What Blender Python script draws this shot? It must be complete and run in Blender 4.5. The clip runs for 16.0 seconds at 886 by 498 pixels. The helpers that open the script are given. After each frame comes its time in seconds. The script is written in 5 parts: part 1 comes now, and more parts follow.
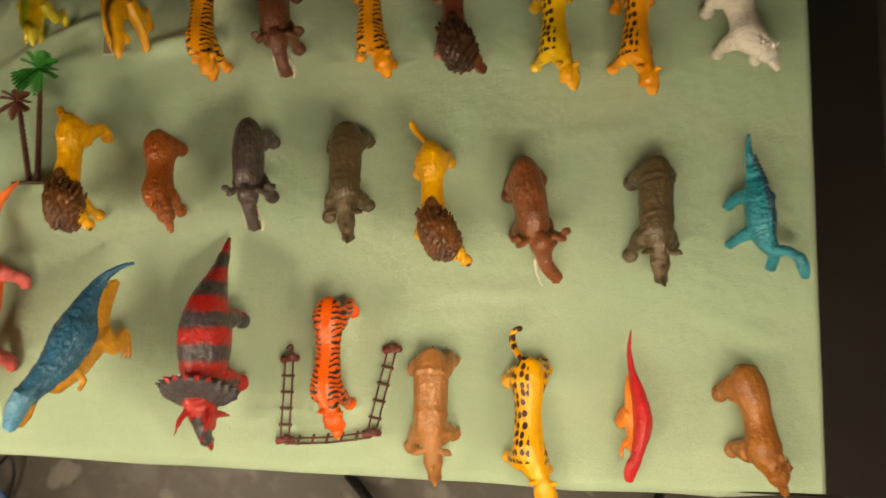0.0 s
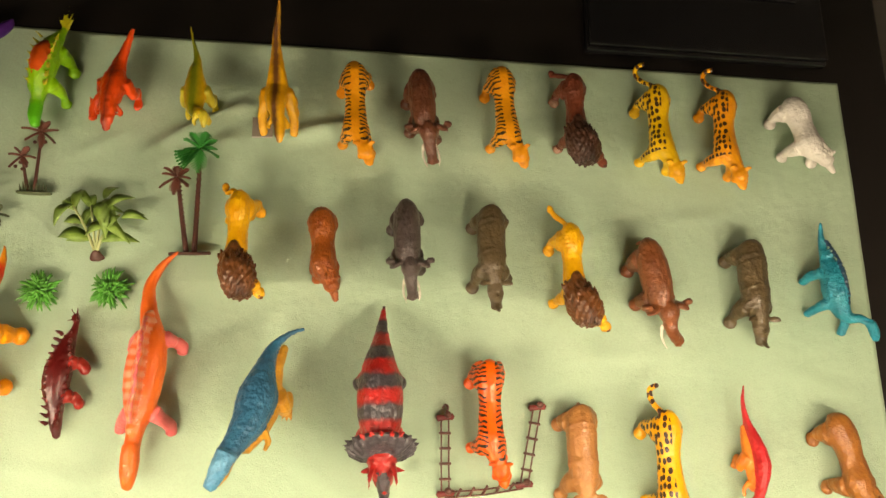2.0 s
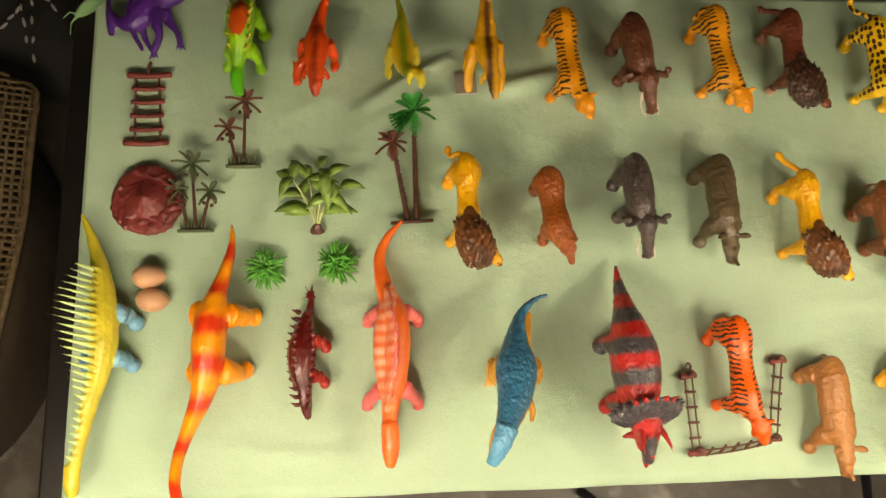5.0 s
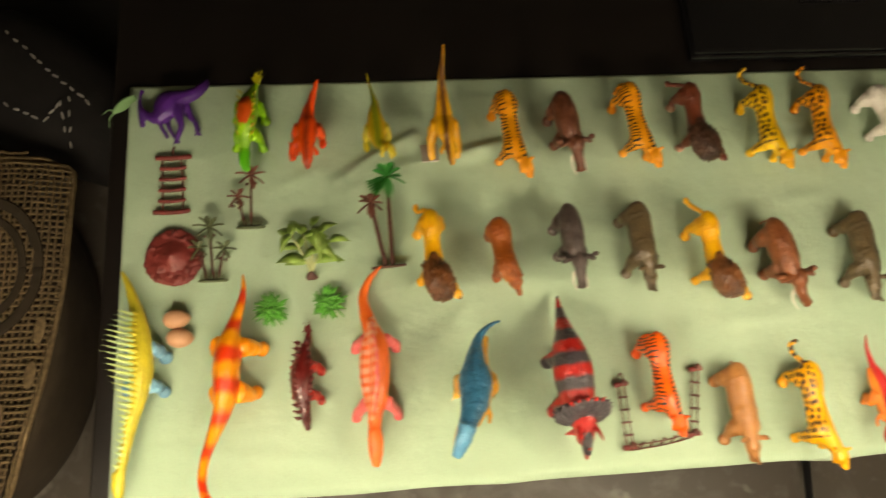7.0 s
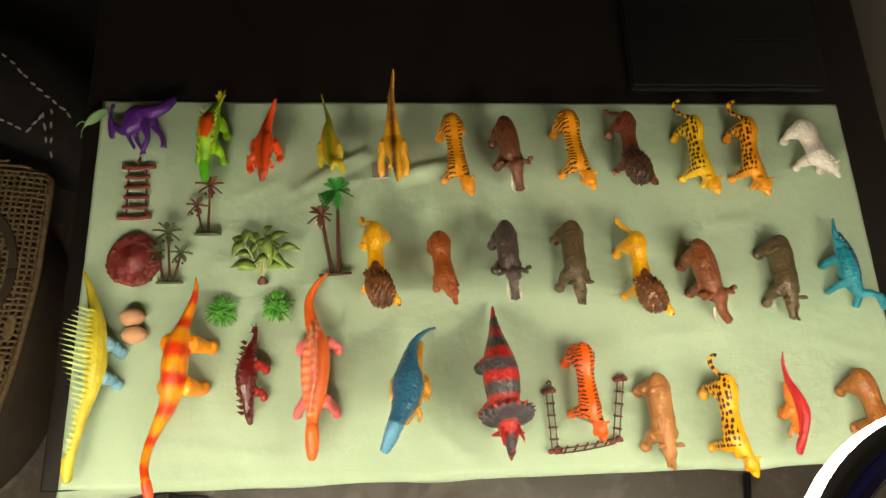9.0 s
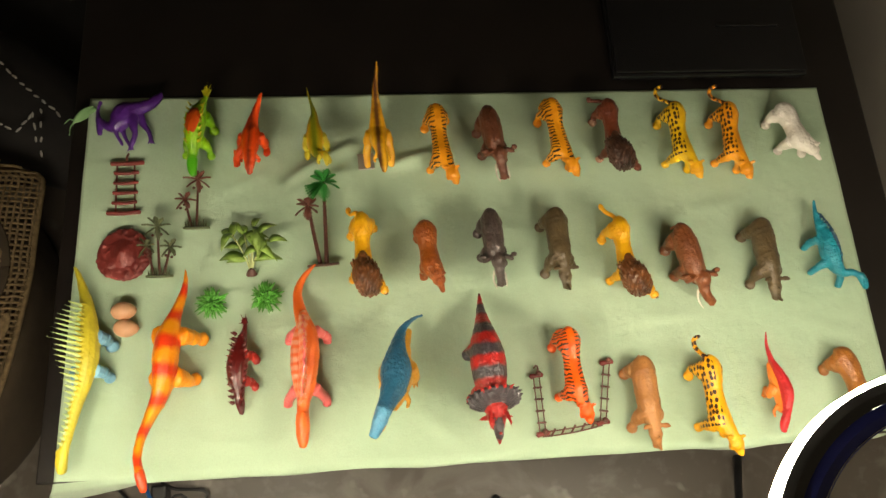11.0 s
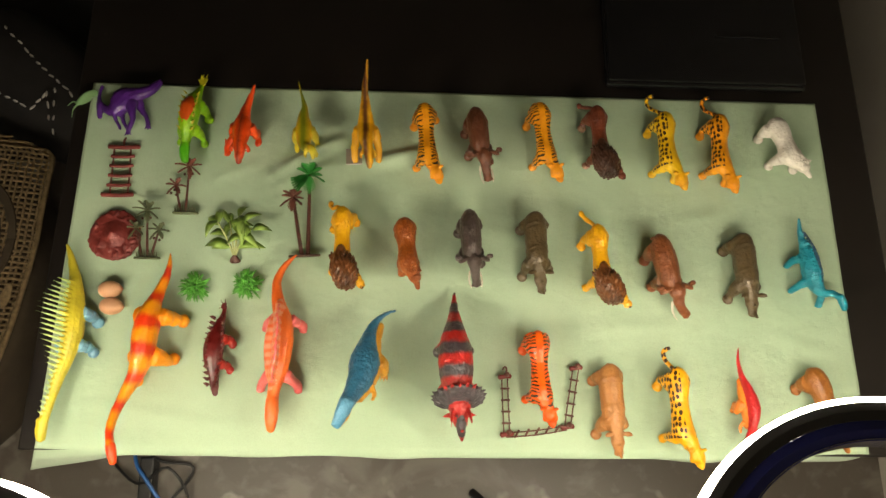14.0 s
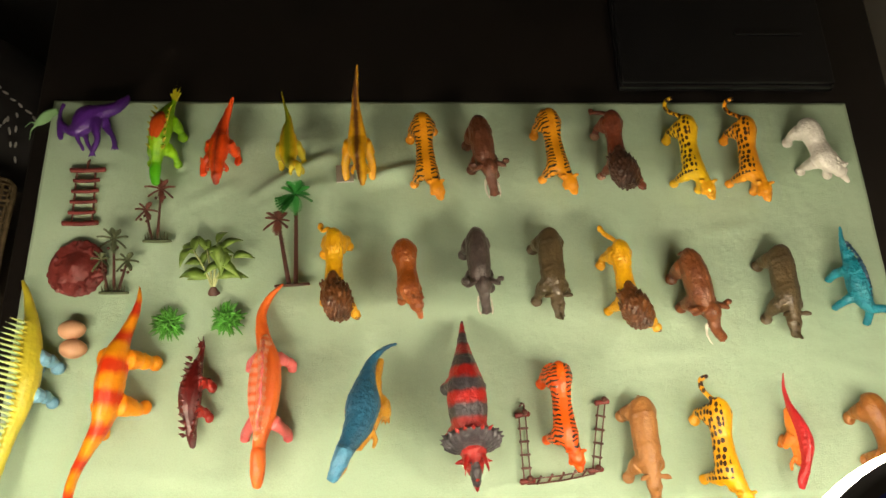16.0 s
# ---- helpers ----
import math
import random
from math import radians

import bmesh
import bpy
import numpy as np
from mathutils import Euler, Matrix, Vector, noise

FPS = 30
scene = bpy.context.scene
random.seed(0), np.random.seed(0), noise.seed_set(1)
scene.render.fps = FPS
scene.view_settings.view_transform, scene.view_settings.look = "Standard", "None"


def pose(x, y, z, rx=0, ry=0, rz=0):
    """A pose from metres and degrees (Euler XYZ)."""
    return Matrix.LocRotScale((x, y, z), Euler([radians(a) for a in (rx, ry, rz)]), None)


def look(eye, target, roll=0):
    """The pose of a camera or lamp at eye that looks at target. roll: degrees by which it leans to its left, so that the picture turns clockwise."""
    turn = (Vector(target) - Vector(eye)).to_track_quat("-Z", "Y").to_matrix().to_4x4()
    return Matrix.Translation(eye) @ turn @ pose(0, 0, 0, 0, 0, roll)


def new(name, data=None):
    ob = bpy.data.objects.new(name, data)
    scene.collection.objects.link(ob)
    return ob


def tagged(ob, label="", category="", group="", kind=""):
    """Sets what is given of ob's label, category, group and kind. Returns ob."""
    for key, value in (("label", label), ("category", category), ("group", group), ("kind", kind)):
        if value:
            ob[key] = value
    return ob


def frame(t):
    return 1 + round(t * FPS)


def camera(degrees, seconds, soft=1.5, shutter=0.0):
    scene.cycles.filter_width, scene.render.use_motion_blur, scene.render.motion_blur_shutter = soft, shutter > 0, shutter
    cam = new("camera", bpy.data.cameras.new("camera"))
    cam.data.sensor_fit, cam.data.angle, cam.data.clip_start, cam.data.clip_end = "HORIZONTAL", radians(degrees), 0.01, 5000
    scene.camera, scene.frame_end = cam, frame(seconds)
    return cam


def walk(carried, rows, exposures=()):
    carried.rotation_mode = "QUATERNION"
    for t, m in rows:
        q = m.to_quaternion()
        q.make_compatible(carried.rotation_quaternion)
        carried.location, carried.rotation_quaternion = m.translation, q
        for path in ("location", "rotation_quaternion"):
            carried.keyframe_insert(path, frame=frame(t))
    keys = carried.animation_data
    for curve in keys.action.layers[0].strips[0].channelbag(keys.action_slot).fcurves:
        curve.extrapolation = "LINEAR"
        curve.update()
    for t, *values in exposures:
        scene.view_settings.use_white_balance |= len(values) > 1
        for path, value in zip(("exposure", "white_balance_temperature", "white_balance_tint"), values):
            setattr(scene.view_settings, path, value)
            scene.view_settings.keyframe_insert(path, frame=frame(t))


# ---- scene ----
from mathutils.bvhtree import BVHTree

cam = camera(63.0, 16.0, soft=1.5, shutter=0.5)
PATH = [
    (0, (-0.032, 0.256, 1.205), (-0.17, 0.594, -0.762), -19.7),
    (0.5, (-0.103, 0.244, 1.237), (-0.053, 0.661, -0.718), 6.7),
    (1, (-0.189, 0.184, 1.263), (-0.128, 0.733, -0.659), 3.0),
    (1.5, (-0.283, 0.194, 1.29), (-0.247, 0.89, -0.585), 3.7),
    (2, (-0.317, 0.215, 1.294), (-0.151, 0.779, -0.618), 18.4),
    (2.5, (-0.327, 0.212, 1.297), (-0.205, 0.793, -0.613), 15.2),
    (3, (-0.414, 0.231, 1.317), (-0.278, 0.74, -0.613), 12.7),
    (3.5, (-0.453, 0.251, 1.298), (-0.255, 0.705, -0.64), 23.4),
    (4, (-0.486, 0.25, 1.292), (-0.334, 0.718, -0.646), 20.1),
    (4.5, (-0.518, 0.249, 1.26), (-0.427, 0.675, -0.693), 13.2),
    (4.7, (-0.564, 0.253, 1.244), (-0.421, 0.646, -0.712), 18.8),
    (6.8, (-0.599, 0.196, 1.389), (-0.368, 0.696, -0.534), 23.9),
    (7, (-0.553, 0.19, 1.422), (-0.376, 0.733, -0.495), 14.7),
    (7.5, (-0.506, 0.205, 1.457), (-0.286, 0.704, -0.467), 21.5),
    (8, (-0.5, 0.174, 1.473), (-0.22, 0.806, -0.404), 20.6),
    (8.5, (-0.487, 0.157, 1.485), (-0.288, 0.779, -0.405), 14.7),
    (9, (-0.475, 0.145, 1.485), (-0.301, 0.76, -0.41), 14.2),
    (9.5, (-0.461, 0.136, 1.49), (-0.251, 0.782, -0.391), 13.7),
    (11.8, (-0.455, 0.129, 1.505), (-0.303, 0.716, -0.401), 12.3),
    (12, (-0.448, 0.13, 1.508), (-0.301, 0.716, -0.398), 11.8),
    (12.5, (-0.429, 0.128, 1.508), (-0.303, 0.701, -0.404), 10.9),
    (13, (-0.407, 0.126, 1.514), (-0.301, 0.715, -0.395), 8.8),
    (13.5, (-0.382, 0.129, 1.521), (-0.277, 0.716, -0.388), 9.9),
    (14, (-0.376, 0.136, 1.524), (-0.293, 0.712, -0.389), 9.0),
    (14.5, (-0.378, 0.154, 1.506), (-0.308, 0.716, -0.412), 7.7),
    (15, (-0.378, 0.179, 1.461), (-0.293, 0.728, -0.461), 8.8),
    (15.5, (-0.388, 0.178, 1.425), (-0.301, 0.781, -0.48), 7.9),
    (16, (-0.389, 0.16, 1.408), (-0.281, 0.818, -0.477), 8.3),
]
walk(cam, [(t, look(eye, target, roll)) for t, eye, target, roll in PATH], exposures=((0, -0.42, 7300, 14), (1, -0.36, 7300, 14), (1.6, 0.08, 7100, 14), (2.2, 0.14, 7000, 14), (3.5, 0.04, 6800, 14), (7, 0, 7000, 11), (9, 0, 6500, 10), (16, 0, 6500, 10)))


# ---- light ----
world = bpy.data.worlds.new("world")
world.use_nodes = True
world.node_tree.nodes["Background"].inputs[0].default_value = (0.9, 0.85, 0.8, 1)
world.node_tree.nodes["Background"].inputs[1].default_value = 0.006
scene.world = world
RING_POWER = 18.5
RIM_POWER = 106.0
EXPOSURE = 0.0
scene.view_settings.exposure = EXPOSURE

# ---- materials ----
def material(name, rough=0.5, metal=0.0):
    m = bpy.data.materials.new(name)
    m.use_nodes = True
    b = m.node_tree.nodes["Principled BSDF"]
    b.inputs["Roughness"].default_value = rough
    b.inputs["Metallic"].default_value = metal
    return m, m.node_tree, b


def node(tree, kind, inputs=None, **props):
    n = tree.nodes.new(kind)
    for k, v in props.items():
        if k == "operation":
            n.operation = v
        elif k == "blend_type":
            n.blend_type = v
        elif k == "data_type":
            n.data_type = v
        elif k == "feature":
            n.feature = v
        elif k == "bands_direction":
            n.bands_direction = v
    for k, v in (inputs or {}).items():
        if isinstance(v, bpy.types.NodeSocket):
            tree.links.new(v, n.inputs[k])
        else:
            n.inputs[k].default_value = v
    return n


def calc(tree, op, a, b=0.0):
    return node(tree, "ShaderNodeMath", {0: a, 1: b}, operation=op).outputs[0]


def mixed(tree, fac, a, b):
    n = tree.nodes.new("ShaderNodeMix")
    n.data_type = "RGBA"
    for i, v in ((0, fac), (6, a), (7, b)):
        if isinstance(v, bpy.types.NodeSocket):
            tree.links.new(v, n.inputs[i])
        else:
            n.inputs[i].default_value = v if i == 0 else (*v, 1)
    return n.outputs[2]


def place_of(tree):
    t = tree.nodes.new("ShaderNodeTexCoord")
    s = node(tree, "ShaderNodeSeparateXYZ", {0: t.outputs["Object"]})
    return t.outputs["Object"], s.outputs[0], s.outputs[1], s.outputs[2]


def ramp(tree, v, lo, hi):
    n = tree.nodes.new("ShaderNodeMapRange")
    tree.links.new(v, n.inputs[0])
    n.inputs[1].default_value, n.inputs[2].default_value = lo, hi
    return n.outputs[0]


def noise_at(tree, co, scale, detail=3.0):
    return node(tree, "ShaderNodeTexNoise", {"Vector": co, "Scale": scale, "Detail": detail}).outputs[0]


def bumped(tree, bsdf, height, dist=0.001, strength=0.5):
    b = node(tree, "ShaderNodeBump", {"Height": height, "Distance": dist, "Strength": strength})
    tree.links.new(b.outputs[0], bsdf.inputs["Normal"])


def plastic(name, colour, dark=None, rough=0.34, relief=0.3, pattern=None, scale=220.0):
    """Moulded toy plastic: soft mottling, worn paint, fine relief. pattern(tree, co, x, y, z, base) may lay paint over it."""
    m, t, b = material(name, rough)
    co, x, y, z = place_of(t)
    dark = dark or tuple(c * 0.55 for c in colour)
    base = mixed(t, ramp(t, noise_at(t, co, 45.0, 4), 0.35, 0.75), colour, dark)
    if pattern:
        base = pattern(t, co, x, y, z, base)
    t.links.new(base, b.inputs["Base Color"])
    t.links.new(ramp(t, noise_at(t, co, 70.0), -0.6, 2.2), b.inputs["Roughness"]) if rough is None else None
    lumps = calc(t, "MULTIPLY", noise_at(t, co, scale * 0.42, 3), 1.6)
    bumped(t, b, calc(t, "ADD", noise_at(t, co, scale, 5), lumps), 0.0017, min(1.0, relief * 1.35))
    b.inputs["Specular IOR Level"].default_value = 0.5
    return m


def stripes(tree, co, x, y, z, base, ink=(0.015, 0.008, 0.006), freq=165.0, width=0.40, bare=0.0055, front=-0.052):
    """Tiger bars across the flanks, leaving the spine and the face plain."""
    warp = noise_at(tree, co, 55.0, 2)
    phase = calc(tree, "ADD", calc(tree, "MULTIPLY", y, freq), calc(tree, "MULTIPLY", warp, 2.6))
    slant = calc(tree, "ADD", phase, calc(tree, "MULTIPLY", calc(tree, "ABSOLUTE", x), -30.0))
    saw = calc(tree, "FRACT", slant)
    bar = calc(tree, "LESS_THAN", saw, width)
    side = calc(tree, "GREATER_THAN", calc(tree, "ABSOLUTE", x), calc(tree, "ADD", calc(tree, "MULTIPLY", noise_at(tree, co, 160.0, 1), 0.006), bare - 0.003))
    high = calc(tree, "GREATER_THAN", z, 0.026)
    back = calc(tree, "GREATER_THAN", y, front)
    return mixed(tree, calc(tree, "MULTIPLY", calc(tree, "MULTIPLY", bar, side), calc(tree, "MULTIPLY", high, back)), base, ink)


def spots(tree, co, x, y, z, base, ink=(0.035, 0.010, 0.005)):
    """Leopard spots over flanks and haunches, not on the face or along the spine."""
    flank = node(tree, "ShaderNodeCombineXYZ", {0: y, 1: calc(tree, "SUBTRACT", z, calc(tree, "ABSOLUTE", x)), 2: 0.0})
    v = node(tree, "ShaderNodeTexVoronoi", {"Vector": flank.outputs[0], "Scale": 108.0, "Randomness": 0.5})
    v.voronoi_dimensions = "2D"
    dot = calc(tree, "LESS_THAN", v.outputs["Distance"], calc(tree, "ADD", 0.26, calc(tree, "MULTIPLY", noise_at(tree, co, 90.0, 2), 0.22)))
    side = calc(tree, "GREATER_THAN", calc(tree, "ABSOLUTE", calc(tree, "ADD", x, -0.0065)), 0.0075)
    high = calc(tree, "GREATER_THAN", z, 0.022)
    back = calc(tree, "GREATER_THAN", y, -0.036)
    return mixed(tree, calc(tree, "MULTIPLY", calc(tree, "MULTIPLY", dot, side), calc(tree, "MULTIPLY", high, back)), base, ink)


def bands(freq, offset, width, ink, soft=0.08):
    def pattern(tree, co, x, y, z, base):
        p = calc(tree, "ADD", calc(tree, "MULTIPLY", y, freq), calc(tree, "MULTIPLY", noise_at(tree, co, 60.0, 2), 0.35))
        tri = calc(tree, "ABSOLUTE", calc(tree, "SUBTRACT", calc(tree, "FRACT", calc(tree, "ADD", p, offset)), 0.5))
        return mixed(tree, ramp(tree, tri, width / 2 + soft, width / 2 - soft), base, ink)
    return pattern


def ridge(width, ink, soft=0.003, x0=0.0):
    """A painted streak along the spine."""
    def pattern(tree, co, x, y, z, base):
        d = calc(tree, "ADD", calc(tree, "ABSOLUTE", calc(tree, "SUBTRACT", x, x0)), calc(tree, "MULTIPLY", noise_at(tree, co, 120.0, 2), 0.004))
        return mixed(tree, ramp(tree, d, width + soft, width - soft), base, ink)
    return pattern


def above(level, ink, soft=0.004):
    def pattern(tree, co, x, y, z, base):
        d = calc(tree, "ADD", z, calc(tree, "MULTIPLY", noise_at(tree, co, 90.0, 3), 0.012))
        return mixed(tree, ramp(tree, d, level - soft, level + soft), base, ink)
    return pattern


def ahead_of(limit, ink, soft=0.006):
    def pattern(tree, co, x, y, z, base):
        d = calc(tree, "ADD", y, calc(tree, "MULTIPLY", noise_at(tree, co, 90.0, 3), 0.01))
        return mixed(tree, ramp(tree, d, limit + soft, limit - soft), base, ink)
    return pattern


def plain(name, colour, rough=0.5, metal=0.0, var=0.25, scale=30.0, relief=0.0, rscale=300.0):
    m, t, b = material(name, rough, metal)
    co, *_ = place_of(t)
    t.links.new(mixed(t, ramp(t, noise_at(t, co, scale, 5), 0.3, 0.75), colour, tuple(c * (1 - var) for c in colour)), b.inputs["Base Color"])
    if relief:
        bumped(t, b, noise_at(t, co, rscale, 4), 0.002, relief)
    return m


def glowing(name, colour, strength):
    m, t, b = material(name)
    b.inputs["Base Color"].default_value = (0.9, 0.9, 0.9, 1)
    b.inputs["Emission Color"].default_value = (*colour, 1)
    b.inputs["Emission Strength"].default_value = strength
    return m


def cloth_material():
    m, t, b = material("green_cotton", 0.9)
    co, x, y, z = place_of(t)
    col = mixed(t, ramp(t, noise_at(t, co, 7.0, 5), 0.35, 0.7), (0.43, 0.56, 0.395), (0.375, 0.515, 0.35))
    col = mixed(t, ramp(t, noise_at(t, co, 600.0, 2), 0.4, 0.8), col, (0.37, 0.48, 0.335))
    t.links.new(col, b.inputs["Base Color"])
    weave = calc(t, "ADD", noise_at(t, co, 700.0, 2), calc(t, "MULTIPLY", noise_at(t, co, 60.0, 5), 2.5))
    bumped(t, b, calc(t, "ADD", weave, calc(t, "MULTIPLY", noise_at(t, co, 14.0, 3), 5.0)), 0.0011, 0.5)
    b.inputs["Sheen Weight"].default_value = 0.15
    return m


def floor_material():
    m, t, b = material("stone_floor", 0.42)
    co, x, y, z = place_of(t)
    veins = node(t, "ShaderNodeTexNoise", {"Vector": co, "Scale": 5.0, "Detail": 6.0, "Distortion": 1.6}).outputs[0]
    col = mixed(t, ramp(t, veins, 0.50, 0.62), (0.078, 0.066, 0.055), (0.13, 0.115, 0.098))
    col = mixed(t, ramp(t, noise_at(t, co, 8.5, 3), 0.60, 0.645), col, (0.20, 0.18, 0.16))
    col = mixed(t, ramp(t, noise_at(t, co, 34.0, 6), 0.55, 0.8), col, (0.13, 0.115, 0.10))
    t.links.new(col, b.inputs["Base Color"])
    bumped(t, b, noise_at(t, co, 60.0, 5), 0.001, 0.2)
    return m


CLOTH, FLOOR = cloth_material(), floor_material()
TABLE_WOOD = plain("dark_table_top", (0.009, 0.0064, 0.0055), 0.38, var=0.4, scale=9, relief=0.05)
WALL = plain("unseen_wall_paint", (0.4, 0.36, 0.31), 0.85, scale=3)
SIDE_WALL = plain("grey_beige_wall_paint", (0.40, 0.365, 0.32), 0.85, scale=3, relief=0.1)
CEILING = plain("unseen_ceiling_paint", (0.42, 0.39, 0.35), 0.9, scale=2)
YELLOW = plastic("yellow_plastic", (0.80, 0.42, 0.006), (0.68, 0.29, 0.004))
SPOT_YELLOW = plastic("spotted_yellow_plastic", (0.80, 0.50, 0.008), (0.66, 0.36, 0.006), pattern=spots)
SPOT_ORANGE = plastic("spotted_orange_plastic", (0.82, 0.34, 0.008), (0.66, 0.22, 0.005), pattern=spots)
SPOT_DEEP = plastic("spotted_deep_yellow_plastic", (0.84, 0.42, 0.006), (0.72, 0.30, 0.004), pattern=spots)
TIGER = plastic("tiger_plastic", (0.82, 0.33, 0.008), (0.70, 0.24, 0.006), pattern=stripes)
TIGER_RED = plastic("bright_orange_tiger_plastic", (0.84, 0.12, 0.004), (0.72, 0.08, 0.003), pattern=stripes)
MANE = plastic("mane_plastic", (0.17, 0.058, 0.014), (0.04, 0.014, 0.006), relief=0.8, scale=110)
LION_DARK = plastic("maroon_lion_plastic", (0.16, 0.038, 0.016), (0.09, 0.022, 0.012))
MANE_DARK = plastic("dark_mane_plastic", (0.065, 0.026, 0.014), (0.02, 0.01, 0.006), relief=0.8, scale=110)
PAW = plastic("pale_paw_plastic", (0.45, 0.25, 0.16))
BEAR = plastic("rust_bear_plastic", (0.34, 0.085, 0.010), (0.20, 0.04, 0.006), relief=0.7)
BEAR_BROWN = plastic("brown_bear_plastic", (0.34, 0.125, 0.02), (0.2, 0.06, 0.01), relief=0.5)
POLAR = plastic("white_bear_plastic", (0.78, 0.74, 0.68), (0.6, 0.56, 0.5), relief=0.5)
ELE_BROWN = plastic("brown_elephant_plastic", (0.15, 0.048, 0.022), (0.09, 0.03, 0.015), relief=0.7, scale=160)
ELE_RUST = plastic("rust_elephant_plastic", (0.23, 0.072, 0.022), (0.13, 0.035, 0.012), relief=0.7, scale=160)
ELE_GREY = plastic("grey_elephant_plastic", (0.085, 0.062, 0.055), (0.045, 0.032, 0.03), relief=0.7, scale=160)
RHINO = plastic("olive_rhino_plastic", (0.10, 0.068, 0.030), (0.055, 0.038, 0.019), relief=0.7, scale=140)
TAN = plastic("tan_rhino_plastic", (0.40, 0.175, 0.05), (0.3, 0.115, 0.03), relief=0.4)
IVORY = plastic("ivory_plastic", (0.78, 0.74, 0.62), rough=0.3)
PURPLE = plastic("purple_plastic", (0.085, 0.018, 0.21), (0.045, 0.01, 0.12))
LIME = plastic("lime_plastic", (0.28, 0.56, 0.006), (0.12, 0.34, 0.004), pattern=ahead_of(-0.035, (0.08, 0.40, 0.008)))
LIME_DULL = plastic("yellow_green_plastic", (0.45, 0.42, 0.01), (0.24, 0.24, 0.006))
RED_PATCH = plastic("orange_red_patch_plastic", (0.62, 0.085, 0.006), (0.4, 0.04, 0.004))
VERMILION = plastic("vermilion_plastic", (0.78, 0.075, 0.004), (0.6, 0.04, 0.003), pattern=ridge(0.005, (0.14, 0.012, 0.004), 0.004))
OLIVE_YELLOW = plastic("olive_yellow_plastic", (0.75, 0.47, 0.006), (0.55, 0.32, 0.004), pattern=ridge(0.009, (0.15, 0.18, 0.006), 0.005))
GOLD_BROWN = plastic("gold_brown_plastic", (0.76, 0.40, 0.006), (0.58, 0.25, 0.004), pattern=ridge(0.0065, (0.09, 0.028, 0.005), 0.003))
TURQ = plastic("turquoise_plastic", (0.008, 0.24, 0.32), (0.004, 0.15, 0.22), relief=0.7, scale=300)
TURQ_DARK = plastic("dark_ridge_plastic", (0.006, 0.04, 0.085), (0.004, 0.02, 0.05))
SPINY = plastic("lemon_plastic", (0.64, 0.54, 0.035), (0.46, 0.40, 0.03))
SPINE = plastic("pale_spine_plastic", (0.60, 0.72, 0.22), (0.36, 0.55, 0.30))
SKY = plastic("sky_blue_plastic", (0.20, 0.42, 0.58), (0.12, 0.3, 0.45))
BRACHIO = plastic("orange_banded_plastic", (0.84, 0.31, 0.006), (0.75, 0.22, 0.004), pattern=bands(26.0, 0.415, 0.44, (0.62, 0.03, 0.004), 0.12))
ORANGE = plastic("orange_plastic", (0.84, 0.31, 0.006), (0.75, 0.2, 0.004))
CRIMSON = plastic("dark_crimson_plastic", (0.10, 0.006, 0.005), (0.045, 0.003, 0.003), rough=0.28)
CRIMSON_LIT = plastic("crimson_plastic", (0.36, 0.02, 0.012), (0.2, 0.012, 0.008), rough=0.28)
SAILBACK = plastic("orange_sailback_plastic", (0.84, 0.17, 0.02), (0.72, 0.10, 0.015))
PINK = plastic("pink_plastic", (0.80, 0.17, 0.16), (0.7, 0.1, 0.12))
SAIL = plastic("peach_sail_plastic", (0.82, 0.26, 0.12), (0.78, 0.38, 0.28), pattern=bands(85.0, 0.0, 0.45, (0.8, 0.14, 0.03), 0.12))
REX = plastic("blue_rex_plastic", (0.03, 0.15, 0.27), (0.02, 0.09, 0.17), rough=0.3, relief=0.8)
REX_BELLY = plastic("ochre_belly_plastic", (0.68, 0.34, 0.03), (0.5, 0.22, 0.02))
REX_FACE = plastic("pale_blue_plastic", (0.10, 0.32, 0.50), (0.06, 0.2, 0.35), relief=0.6)
TRIKE = plastic("red_banded_plastic", (0.50, 0.016, 0.012), (0.36, 0.012, 0.01), relief=0.6, pattern=bands(30.0, 0.63, 0.52, (0.055, 0.05, 0.058), 0.08))
TRIKE_GREY = plastic("grey_frill_plastic", (0.075, 0.065, 0.072), (0.045, 0.04, 0.045), relief=0.6)
TRIKE_RED = plastic("red_face_plastic", (0.46, 0.018, 0.014), (0.28, 0.014, 0.012))
RED_LIZARD = plastic("red_lizard_plastic", (0.55, 0.016, 0.022), (0.4, 0.012, 0.012), relief=0.9, scale=130)
AMBER = plastic("amber_plastic", (0.72, 0.22, 0.02), (0.6, 0.12, 0.01))
MAROON = plastic("maroon_plastic", (0.19, 0.026, 0.020), (0.12, 0.016, 0.014), rough=0.5)
FENCE = plastic("brown_fence_plastic", (0.12, 0.038, 0.024), (0.06, 0.02, 0.014))
EGG = plain("egg_shell", (0.66, 0.36, 0.20), 0.45, var=0.2, scale=60, relief=0.1)
FROND = plain("green_frond_plastic", (0.035, 0.30, 0.04), 0.45, var=0.5, scale=60)
FROND_BROWN = plain("brown_frond_plastic", (0.17, 0.05, 0.03), 0.45, var=0.4, scale=60)
FROND_OLIVE = plain("olive_frond_plastic", (0.10, 0.12, 0.05), 0.45, var=0.4, scale=60)
TRUNK = plain("brown_trunk_plastic", (0.09, 0.026, 0.015), 0.45, var=0.4, scale=80, relief=0.4)
LEAF = plain("fresh_leaf_plastic", (0.26, 0.42, 0.07), 0.45, var=0.6, scale=70)
# The tablecloth's green, darkened in colour for the shadow on its knot.
KNOT_SHADED = plain("green_cotton_shaded", (0.20, 0.36, 0.16), 0.9, relief=0.4)
